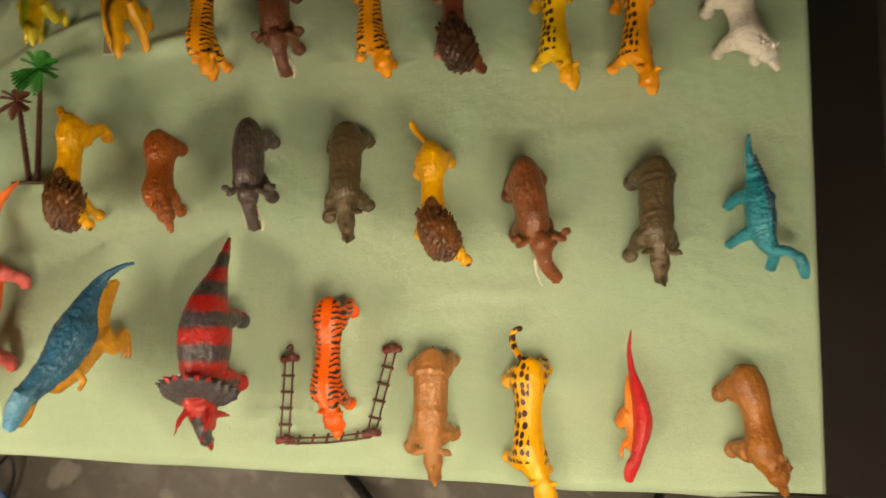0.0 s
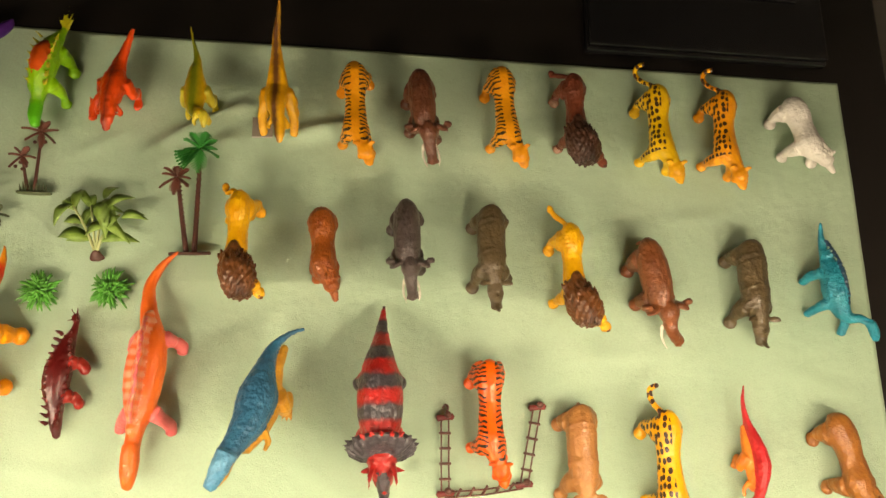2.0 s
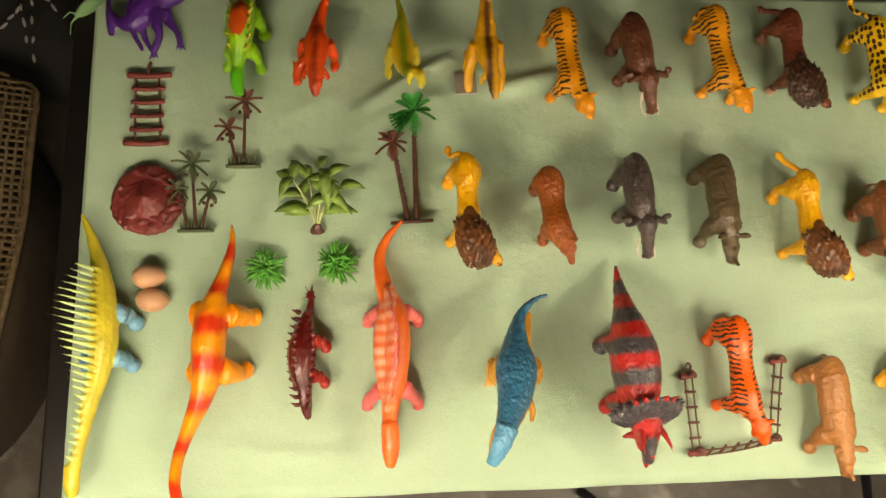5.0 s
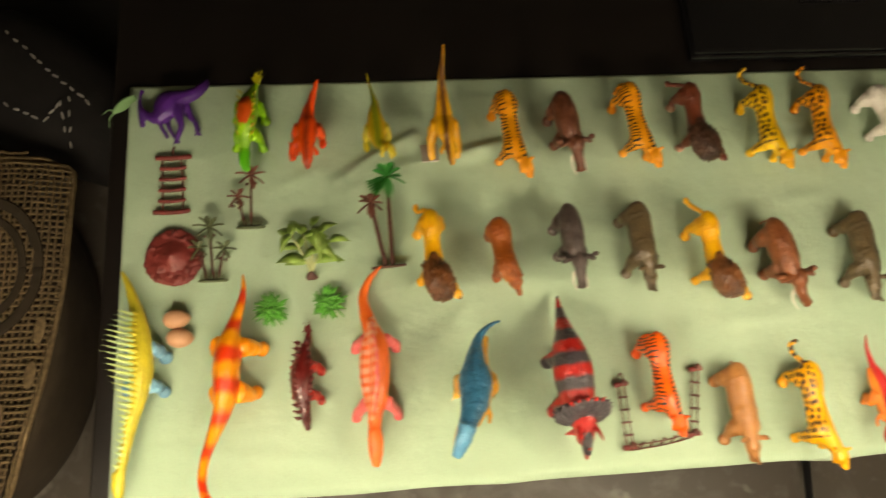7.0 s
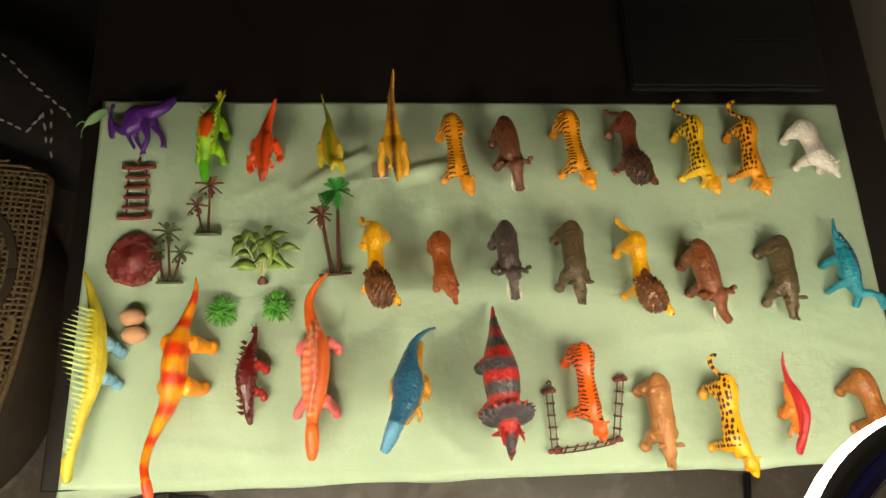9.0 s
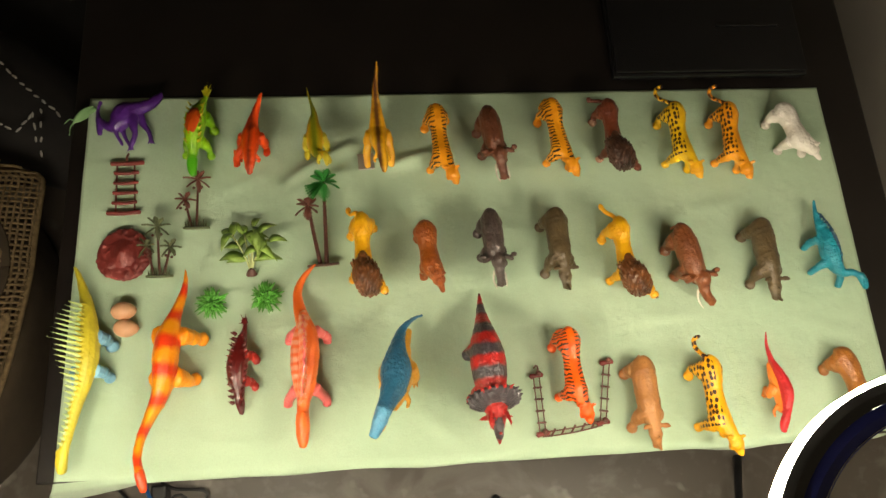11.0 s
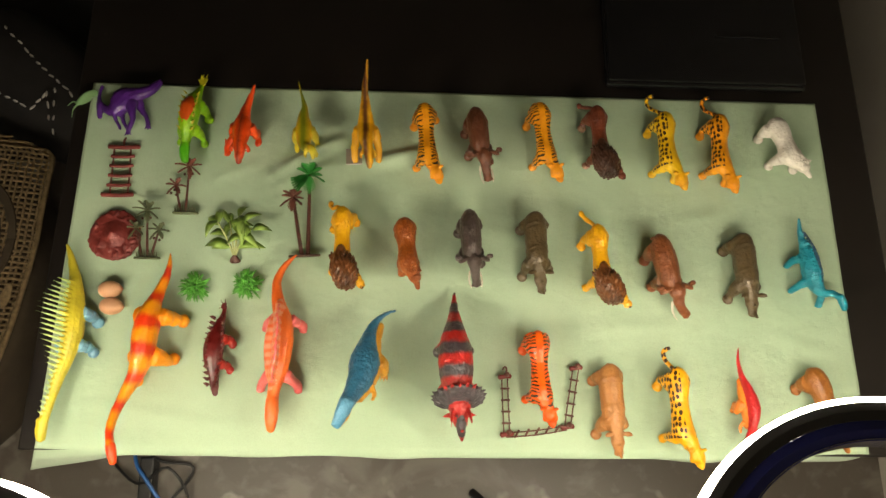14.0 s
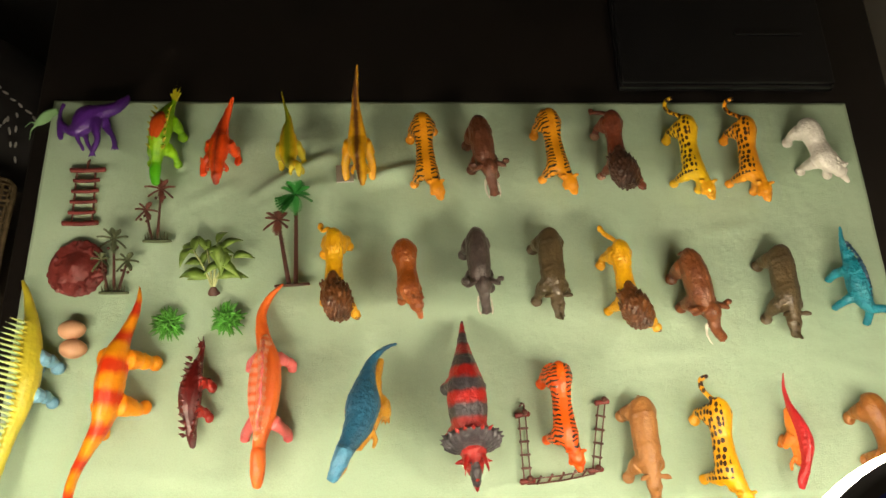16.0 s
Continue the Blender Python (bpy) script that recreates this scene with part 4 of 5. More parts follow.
def turquoise_dino():
    """Long-neck with a beaded skin; the neck bends aside over a lifted forefoot."""
    b = Build()
    b.tube([(-0.014, 0.086, 0.044, 0.0018, 0.0018), (-0.012, 0.068, 0.040, 0.0036, 0.004), (-0.007, 0.046, 0.036, 0.0064, 0.007), (-0.001, 0.024, 0.038, 0.0125, 0.015), (0.003, -0.002, 0.038, 0.0150, 0.018), (0.008, -0.024, 0.038, 0.0115, 0.013), (0.017, -0.036, 0.040, 0.0072, 0.0075), (0.029, -0.037, 0.046, 0.0056, 0.0056), (0.039, -0.044, 0.049, 0.0054, 0.005)], TURQ, 12)
    for i, y in enumerate(row_of(0.062, -0.030, 18)):
        h = math.sin(math.pi * (i + 1) / 19)
        b.ball((-0.007 + 0.020 * i / 17 + 0.002 * h, y, 0.041 + 0.0155 * h), (0.0026, 0.0021, 0.0038), TURQ_DARK)
    b.tube([(0.037, -0.041, 0.050, 0.0062, 0.006), (0.044, -0.053, 0.047, 0.0066, 0.006), (0.047, -0.062, 0.043, 0.0042, 0.0038)], TURQ, 10)
    rnd = random.Random(9)
    for i in range(110):
        u, a = rnd.random(), rnd.uniform(-1.5, 1.5)
        y = 0.050 - 0.082 * u
        w = float(np.interp(y, (-0.032, -0.024, -0.002, 0.024, 0.046), (0.009, 0.0115, 0.0155, 0.0128, 0.0066)))
        x = float(np.interp(y, (-0.024, -0.002, 0.024, 0.046), (0.008, 0.003, -0.001, -0.007)))
        b.ball((x + w * math.sin(a), y, 0.038 + w * 1.12 * math.cos(a)), 0.0017, TURQ, n=6, m=5)
    for s, fy in ((-1, -0.028), (1, -0.050)):
        b.tube([(s * 0.010 + 0.004, -0.018, 0.032, 0.0075, 0.008), (s * 0.015 + (0.010 if s > 0 else 0), (fy - 0.02) / 2, 0.020, 0.0058, 0.006), (s * 0.018 + (0.008 if s > 0 else 0), fy, 0.006, 0.0058, 0.005)], TURQ, 10, 3)
        b.tube([(s * 0.010, 0.022, 0.034, 0.008, 0.010), (s * 0.018, 0.020, 0.020, 0.0060, 0.0065), (s * 0.021, 0.014, 0.005, 0.0065, 0.005)], TURQ, 10, 3)
    return b


toy("toy_dinosaur", fused(turquoise_dino(), "sauropod_turquoise"), 0.228, 0.425, -3, "turquoise plastic toy long-necked dinosaur with dark ridge", "toy dinosaurs", scale=0.95)


def red_lizard():
    """Slim two-legged lizard: beaded red back, amber flank, whip tail."""
    b = Build()
    b.tube([(-0.017, 0.084, 0.034, 0.0012, 0.0012), (-0.016, 0.064, 0.030, 0.0026, 0.003), (-0.010, 0.042, 0.030, 0.0045, 0.006), (0.000, 0.018, 0.034, 0.0082, 0.012), (0.007, -0.006, 0.038, 0.0105, 0.014), (0.006, -0.028, 0.038, 0.0080, 0.011), (0.003, -0.044, 0.038, 0.0062, 0.007)], RED_LIZARD, 12)
    b.tube([(0.004, -0.042, 0.038, 0.0070, 0.0068), (0.000, -0.056, 0.034, 0.0075, 0.0055), (0.000, -0.066, 0.031, 0.0048, 0.0038)], RED_LIZARD, 10)
    b.tube([(-0.012, 0.036, 0.024, 0.004, 0.005), (-0.006, 0.012, 0.026, 0.0085, 0.010), (0.000, -0.012, 0.028, 0.0100, 0.010), (0.000, -0.036, 0.032, 0.006, 0.007)], AMBER, 10)
    for s in (-1, 1):
        b.tube([(s * 0.008, 0.002, 0.028, 0.0085, 0.010), (s * 0.014, -0.010, 0.020, 0.0070, 0.008), (s * 0.013, 0.000, 0.011, 0.0042, 0.0045), (s * 0.014, -0.012, 0.004, 0.0048, 0.0036)], AMBER, 10, 3)
        b.tube([(s * 0.007, -0.028, 0.032, 0.0036, 0.0036), (s * 0.011, -0.036, 0.026, 0.0028, 0.0028), (s * 0.010, -0.044, 0.026, 0.0020, 0.002)], AMBER, 8, 3)
    for lane in (-0.0045, 0.0, 0.0045):
        for y in row_of(0.070, -0.046, 30):
            cx = float(np.interp(y, (-0.044, -0.028, -0.006, 0.018, 0.042, 0.064), (0.003, 0.006, 0.007, 0.000, -0.010, -0.016)))
            h = float(np.interp(y, (-0.044, -0.028, -0.006, 0.018, 0.042, 0.064), (0.044, 0.048, 0.051, 0.045, 0.035, 0.032)))
            w = float(np.interp(y, (-0.044, -0.006, 0.030, 0.064), (0.8, 1.1, 0.7, 0.35)))
            b.ball((cx + lane * w, y, h - abs(lane) * 0.5), (0.0013, 0.0015, 0.0016), RED_LIZARD, n=6, m=5)
    return b


toy("toy_dinosaur", fused(red_lizard(), "lizard_red", 0.0011, 1), 0.112, 0.226, -6, "small red plastic toy dinosaur with orange belly", "toy dinosaurs", scale=(0.84, 0.95, 0.9))


def spined_longneck():
    """Lemon long-neck with two ranks of long back spines."""
    b = Build()
    b.tube([(-0.018, 0.142, 0.016, 0.0022, 0.0022), (-0.009, 0.122, 0.018, 0.0046, 0.005), (0.001, 0.095, 0.022, 0.0076, 0.008), (0.009, 0.065, 0.030, 0.0115, 0.014), (0.014, 0.030, 0.036, 0.0140, 0.019), (0.014, 0.000, 0.036, 0.0135, 0.019), (0.010, -0.028, 0.036, 0.0108, 0.013), (0.003, -0.058, 0.038, 0.008, 0.010), (-0.003, -0.090, 0.040, 0.0062, 0.0075), (-0.008, -0.118, 0.042, 0.0062, 0.007)], SPINY, 12)
    b.tube([(-0.009, -0.114, 0.042, 0.0078, 0.0072), (-0.010, -0.130, 0.040, 0.0078, 0.0070), (-0.010, -0.142, 0.037, 0.0056, 0.005)], SPINY, 12)
    for i, y in enumerate(row_of(0.078, -0.108, 27)):
        lon = float(np.interp(y, (-0.11, -0.06, -0.03, 0.0, 0.02, 0.05, 0.076), (0.005, 0.008, 0.018, 0.033, 0.039, 0.034, 0.018)))
        cx = float(np.interp(y, (-0.12, -0.058, 0.0, 0.03, 0.08), (-0.008, 0.003, 0.013, 0.013, 0.006)))
        z = float(np.interp(y, (-0.12, -0.06, 0.0, 0.03, 0.08), (0.048, 0.046, 0.054, 0.055, 0.038)))
        b.spike((cx - 0.001, y, z - 0.002), (cx - 0.004 - lon * 0.88, y + 0.004 + lon * 0.16, z + lon * 0.42), 0.0030, SPINE, n=6)
        b.spike((cx + 0.003, y, z - 0.003), (cx + 0.002 - lon * 0.30, y + 0.004, z + lon * 0.42), 0.0024, SPINY, n=6)
    for s in (-1, 1):
        leg(b, s * 0.013 + 0.012, -0.012, 0.030, -0.014, -0.018, 0.0068, SKY, splay=0.007)
        leg(b, s * 0.013 + 0.013, 0.034, 0.032, 0.030, 0.026, 0.0075, SKY, splay=0.008)
    return b


toy("toy_dinosaur", fused(spined_longneck(), "longneck_lemon", 0.0012, 1), -0.869, 0.308, 2, "lemon yellow plastic toy dinosaur with rows of long back spines", "toy dinosaurs")


def brachio():
    b = Build()
    b.tube([(0.010, 0.142, 0.034, 0.0018, 0.0018), (0.012, 0.124, 0.034, 0.0040, 0.0045), (0.008, 0.100, 0.036, 0.0068, 0.008), (0.001, 0.074, 0.040, 0.0095, 0.012), (-0.004, 0.045, 0.046, 0.0175, 0.021), (-0.006, 0.016, 0.048, 0.0190, 0.023), (-0.006, -0.012, 0.048, 0.0165, 0.020), (-0.011, -0.036, 0.048, 0.0125, 0.014), (-0.020, -0.062, 0.054, 0.0088, 0.009), (-0.027, -0.090, 0.063, 0.0068, 0.007), (-0.026, -0.114, 0.072, 0.0062, 0.0062), (-0.019, -0.132, 0.077, 0.0060, 0.006)], BRACHIO, 14)
    b.tube([(-0.020, -0.130, 0.077, 0.0072, 0.007), (-0.015, -0.144, 0.076, 0.0074, 0.0062), (-0.012, -0.154, 0.074, 0.005, 0.0042)], VERMILION, 10)
    for s in (-1, 1):
        leg(b, s * 0.018 - 0.005, -0.010, 0.042, -0.016 + s * 0.004, -0.022 + s * 0.016, 0.0080, ORANGE, splay=0.013 if s > 0 else 0.002)
        leg(b, s * 0.020 - 0.003, 0.046, 0.042, 0.048, 0.046 + s * 0.004, 0.0088, ORANGE, splay=0.016 if s > 0 else 0.001)
    return b


toy("toy_dinosaur", fused(brachio(), "longneck_orange", 0.0018), -0.742, 0.290, -1, "orange and red banded plastic toy long-necked dinosaur", "toy dinosaurs", scale=(0.86, 1, 1.15))


def ankylosaur():
    b = Build()
    b.tube([(0.006, 0.068, 0.014, 0.0026, 0.0026), (0.004, 0.050, 0.015, 0.0048, 0.0048), (0.000, 0.032, 0.018, 0.010, 0.010), (-0.003, 0.008, 0.021, 0.0165, 0.015), (-0.003, -0.014, 0.021, 0.0150, 0.014), (-0.001, -0.036, 0.018, 0.0085, 0.009), (0.000, -0.054, 0.015, 0.0068, 0.0065), (0.001, -0.066, 0.012, 0.004, 0.004)], CRIMSON, 12)
    for y in row_of(0.046, -0.052, 13):
        w = float(np.interp(y, (-0.06, -0.03, 0.0, 0.03, 0.05), (0.006, 0.010, 0.0155, 0.010, 0.005)))
        for s in (-1, 1):
            b.spike((s * w - 0.002, y, 0.020), (s * (w + 0.0085) - 0.002, y + 0.004, 0.026), 0.0028, CRIMSON, n=6)
        b.spike((-0.003, y, 0.020 + w * 0.8), (-0.005, y + 0.003, 0.030 + w * 0.8), 0.0026, CRIMSON, n=6)
    for dx, dy in ((-0.010, 0.002), (0.010, 0.004), (-0.006, 0.010), (0.006, 0.012), (0.012, -0.006), (-0.012, -0.006)):
        b.spike((0.006, 0.064, 0.015), (0.006 + dx, 0.066 + dy, 0.022), 0.0022, CRIMSON, n=6)
    for s in (-1, 1):
        leg(b, s * 0.013, -0.022, 0.018, -0.024, -0.028, 0.0055, CRIMSON_LIT, splay=0.005)
        leg(b, s * 0.014, 0.014, 0.018, 0.014, 0.010, 0.006, CRIMSON_LIT, splay=0.005)
    return b


toy("toy_dinosaur", fused(ankylosaur(), "armoured_crimson", 0.0013, 1), -0.648, 0.295, 0, "dark crimson plastic toy armoured dinosaur with spikes", "toy dinosaurs", ry=-24, up=0.004, scale=(0.85, 0.98, 1.0))


def dimetrodon():
    b = Build()
    b.tube([(0.014, 0.142, 0.018, 0.0018, 0.0018), (-0.004, 0.124, 0.017, 0.0050, 0.0052), (-0.014, 0.100, 0.018, 0.0072, 0.0075), (-0.008, 0.068, 0.024, 0.0105, 0.012), (0.004, 0.036, 0.030, 0.0150, 0.017), (0.006, 0.006, 0.030, 0.0170, 0.018), (0.004, -0.028, 0.030, 0.0150, 0.016), (0.000, -0.056, 0.032, 0.0105, 0.012), (-0.001, -0.078, 0.034, 0.0085, 0.009)], SAILBACK, 14)
    b.tube([(-0.001, -0.074, 0.036, 0.0100, 0.010), (0.000, -0.092, 0.036, 0.0110, 0.0095), (0.000, -0.108, 0.033, 0.0088, 0.0072), (0.000, -0.117, 0.031, 0.0058, 0.005)], SAILBACK, 12)
    b.tube([(-0.002, 0.058, 0.036, 0.004, 0.004), (-0.009, 0.030, 0.038, 0.009, 0.010), (-0.011, 0.0, 0.039, 0.010, 0.012), (-0.008, -0.032, 0.038, 0.008, 0.010), (-0.002, -0.058, 0.036, 0.004, 0.004)], SAIL, 12)
    for i, y in enumerate(row_of(0.062, -0.058, 25)):
        u = i / 24
        h = 0.030 * math.sin(math.pi * min(1, u * 1.02)) ** 0.7
        lean = 0.30 * h - 0.006 + 0.002 * math.sin(i * 0.9)
        b.tube([(0.000, y, 0.036, 0.0090, 0.0045), (-0.002 + lean * .5, y, 0.043 + h * .5, 0.0046, 0.0042), (0.002 + lean, y, 0.044 + h, 0.0022, 0.0040)], SAIL, 8, 3)
    edge = []
    for i, y in enumerate(row_of(0.060, -0.056, 34)):
        h = 0.030 * math.sin(math.pi * min(1, i / 33 * 1.02)) ** 0.7
        edge.append((0.30 * h - 0.004 + 0.0012 * math.sin(i * 1.9), y, 0.0445 + h, 0.0016 + 0.0006 * (i % 2), 0.0022))
    b.tube(edge, PINK, 8, 2)
    for s in (-1, 1):
        for y, fy in ((-0.040, -0.052), (0.040, 0.036)):
            b.tube([(s * 0.014 + 0.003, y, 0.028, 0.010, 0.010), (s * 0.022 + 0.003, (y + fy) / 2, 0.020, 0.0075, 0.008), (s * 0.029 + 0.003, fy, 0.007, 0.0078, 0.0070), (s * 0.030 + 0.003, fy - 0.009, 0.005, 0.0068, 0.005)], PINK, 10, 3)
    return b


toy("toy_dinosaur", fused(dimetrodon(), "sailback_orange", 0.0016), -0.566, 0.298, -1, "orange and pink plastic toy sail-backed reptile", "toy dinosaurs", scale=(0.9, 1, 1))


def rex():
    b = Build()
    b.tube([(0.036, 0.082, 0.040, 0.0016, 0.0016), (0.020, 0.074, 0.042, 0.0034, 0.004), (0.006, 0.056, 0.046, 0.0062, 0.007), (0.001, 0.030, 0.052, 0.0125, 0.017), (0.000, 0.004, 0.060, 0.0210, 0.023), (-0.003, -0.022, 0.072, 0.0178, 0.020), (-0.011, -0.044, 0.086, 0.0125, 0.014), (-0.017, -0.058, 0.095, 0.0105, 0.0115)], REX, 14)
    b.tube([(0.018, 0.062, 0.034, 0.004, 0.004), (0.008, 0.030, 0.040, 0.0120, 0.012), (0.006, 0.000, 0.046, 0.0185, 0.018), (0.002, -0.026, 0.058, 0.0150, 0.016), (-0.006, -0.048, 0.074, 0.010, 0.010)], REX_BELLY, 12)
    b.tube([(-0.015, -0.054, 0.098, 0.0108, 0.0108), (-0.020, -0.068, 0.098, 0.0100, 0.0092), (-0.025, -0.080, 0.094, 0.0078, 0.0070), (-0.029, -0.088, 0.090, 0.0058, 0.0050)], REX_FACE, 12)
    b.tube([(-0.017, -0.056, 0.088, 0.0105, 0.006), (-0.022, -0.074, 0.085, 0.0095, 0.0045), (-0.026, -0.085, 0.083, 0.006, 0.003)], REX_BELLY, 10)
    for s in (-1, 1):
        b.tube([(s * 0.014 + 0.004, 0.008, 0.048, 0.011, 0.014), (s * 0.021 + 0.004, -0.004, 0.030, 0.0085, 0.010), (s * 0.022 + 0.004, 0.010, 0.016, 0.0055, 0.006), (s * 0.022 + 0.004, 0.000, 0.006, 0.006, 0.005)], REX_BELLY, 10, 3)
        for k in (-0.5, 0, 0.5):
            b.spike((s * 0.022 + 0.004, 0.002, 0.005), (s * 0.022 + 0.004 + 0.012 * k, -0.018, 0.003), 0.0042, REX_BELLY, n=8)
        b.tube([(s * 0.012, -0.030, 0.068, 0.0045, 0.0045), (s * 0.017, -0.040, 0.060, 0.0032, 0.0032), (s * 0.015, -0.049, 0.062, 0.0025, 0.0025)], REX_BELLY, 8, 3)
    return b


toy("toy_dinosaur", fused(rex(), "rex_blue", 0.0014, 1, 0.0010, 420), -0.440, 0.272, -3, "blue and ochre plastic toy tyrannosaur with pale blue face", "toy dinosaurs")


def trike():
    b = Build()
    b.tube([(0.006, 0.117, 0.010, 0.0018, 0.0018), (0.004, 0.096, 0.016, 0.0058, 0.006), (0.002, 0.070, 0.026, 0.0112, 0.012), (0, 0.044, 0.037, 0.0195, 0.020), (0, 0.016, 0.042, 0.0265, 0.026), (0, -0.014, 0.042, 0.0255, 0.0255), (0, -0.040, 0.042, 0.0190, 0.019), (0.001, -0.054, 0.042, 0.0140, 0.014)], TRIKE, 16)
    n = 13
    for i in range(n):
        a = radians(-104 + 208 * i / (n - 1))
        for r0, r1, w, m in ((0.004, 0.0365, 0.0092, TRIKE_GREY),):
            b.tube([(0.001 + r0 * math.sin(a), -0.056 + 0.002 * math.cos(a), 0.046 + r0 * math.cos(a) * .7, w * .7, 0.004), (0.001 + 0.020 * math.sin(a), -0.052 + 0.007 * math.cos(a), 0.048 + 0.018 * math.cos(a), w, 0.0034), (0.001 + r1 * math.sin(a), -0.046 + 0.012 * math.cos(a), 0.050 + 0.028 * math.cos(a), w * .8, 0.0024)], m, 10, 3)
        b.spike((0.001 + 0.0355 * math.sin(a), -0.046 + 0.012 * math.cos(a), 0.050 + 0.027 * math.cos(a)), (0.001 + 0.0435 * math.sin(a), -0.044 + 0.014 * math.cos(a), 0.052 + 0.033 * math.cos(a)), 0.0034, TRIKE_GREY if abs(a) > 0.9 else TRIKE_RED, n=6)
    b.tube([(0.001, -0.052, 0.050, 0.0185, 0.013), (0.002, -0.068, 0.044, 0.0150, 0.013), (0.003, -0.084, 0.036, 0.0105, 0.0105)], TRIKE_RED, 12)
    b.tube([(0.002, -0.070, 0.050, 0.0075, 0.0075), (0.003, -0.086, 0.042, 0.0078, 0.0080), (0.004, -0.098, 0.034, 0.0060, 0.0065)], TRIKE_GREY, 12)
    b.spike((0.004, -0.096, 0.032), (0.005, -0.108, 0.024), 0.0060, TRIKE_RED)
    b.spike((0.004, -0.092, 0.042), (0.004, -0.096, 0.052), 0.0032, TRIKE_RED)
    for s in (-1, 1):
        b.tube([(s * 0.010 + 0.002, -0.064, 0.054, 0.0038, 0.0038), (s * 0.014 + 0.002, -0.076, 0.062, 0.0026, 0.0026), (s * 0.015 + 0.002, -0.090, 0.068, 0.0006, 0.0006)], TRIKE_RED, 8, 3)
        b.spike((s * 0.014 + 0.002, -0.070, 0.036), (s * 0.026 + 0.002, -0.072, 0.034), 0.0042, TRIKE_RED)
        leg(b, s * 0.0165, -0.034, 0.036, -0.036, -0.038, 0.0080, TRIKE, splay=0.006, foot=TRIKE_RED)
        leg(b, s * 0.0165, 0.026, 0.036, 0.030, 0.028, 0.0078, TRIKE, splay=0.005)
    return b


toy("toy_dinosaur", fused(trike(), "trike_red", 0.0015, 1, 0.0010, 380), -0.312, 0.273, 3, "red and grey banded plastic toy triceratops with grey frill", "toy dinosaurs", scale=(0.93, 0.97, 1.2))


# ---- accessories on the cloth ----
def ladder():
    ob = tagged(new("toy_ladder"), "brown-red plastic toy ladder with a hook, lying flat", "toy")
    ob.matrix_world = pose(-0.834, 0.574, TABLE_Z + 0.006, 0, 0, 0) @ Matrix.Diagonal((0.82, 0.97, 1, 1))
    for s in (-1, 1):
        part("rail", Build().tube([(s * 0.0155 - 0.003, 0.040, 0, 0.0016, 0.0016), (s * 0.0165, 0, 0, 0.0016, 0.0016), (s * 0.0165 + 0.002, -0.042, 0, 0.0016, 0.0016)], FENCE), None, ob)
    for k, y in enumerate(row_of(0.041, -0.042, 6)):
        w = 0.029 if k in (0, 5) else 0.0215
        r = 0.0036 if k in (0, 5) else 0.0028
        part("rung", Build().tube([(-w, y + 0.001, 0.001, r, r), (0, y, 0.001, r * .92, r * .92), (w, y + 0.002, 0.001, r, r)], MAROON), None, ob)
    part("hook", Build().tube([(0.0, 0.042, 0.001, 0.002, 0.002), (-0.001, 0.052, 0.002, 0.0022, 0.0022), (0.002, 0.058, 0.002, 0.0016, 0.0016)], FENCE), None, ob)


ladder()


def rope_fence():
    """Three lengths of toy ladder fence joined by posts, laid open round the tiger."""
    ob = tagged(new("toy_fence"), "brown plastic toy ladder fence opened in a U shape", "toy")
    ob.location = (-0.19, 0.22, TABLE_Z + 0.001)
    o = Vector(ob.location)
    P = [Vector(p) - Vector((o.x, o.y, 0)) for p in ((-0.238, 0.262, 0.0), (-0.236, 0.180, 0.0), (-0.148, 0.191, 0.0), (-0.132, 0.276, 0.0))]
    for q in P:
        part("post", Build().tube([(q.x - 0.008, q.y, 0.006, 0.0040, 0.0040), (q.x, q.y + 0.001, 0.007, 0.0030, 0.0030), (q.x + 0.009, q.y + 0.002, 0.007, 0.0036, 0.0036)], MAROON), None, ob)
        part("knob", Build().ball((q.x + 0.003, q.y + 0.004, 0.010), (0.0042, 0.0042, 0.0055), FENCE), None, ob)
    for a, b, n, tall in ((P[0], P[1], 5, 0), (P[1], P[2], 6, 1), (P[2], P[3], 5, 0)):
        d = (b - a).normalized()
        side = Vector((-d.y, d.x, 0))
        for s in (-1, 1):
            off = side * 0.0042 * s if not tall else Vector((0, 0.003 * s, 0.004 * s))
            p, q, m = a + off, b + off, (a + b) / 2 + off - Vector((0, 0.002 * tall, 0))
            part("rail", Build().tube([(p.x, p.y, 0.008 + off.z, 0.0010, 0.0010), (m.x, m.y, 0.007 + off.z, 0.0010, 0.0010), (q.x, q.y, 0.008 + off.z, 0.0010, 0.0010)], FENCE, 8, 3), None, ob)
        for i in range(1, n):
            c = a.lerp(b, i / n)
            w = side * 0.0062 if not tall else Vector((0.002, 0.0045, 0.005))
            part("rung", Build().tube([(c.x - w.x, c.y - w.y, 0.008 - w.z, 0.0016, 0.0016), (c.x, c.y, 0.0085, 0.0015, 0.0015), (c.x + w.x, c.y + w.y, 0.008 + w.z, 0.0016, 0.0016)], FENCE, 8, 2), None, ob)
    part("hook", Build().tube([(P[0].x + 0.001, P[0].y + 0.004, 0.010, 0.0014, 0.0014), (P[0].x + 0.003, P[0].y + 0.012, 0.010, 0.0014, 0.0014), (P[0].x, P[0].y + 0.015, 0.010, 0.0013, 0.0013), (P[0].x - 0.003, P[0].y + 0.011, 0.010, 0.0012, 0.0012)], FENCE, 8, 3), None, ob)


rope_fence()


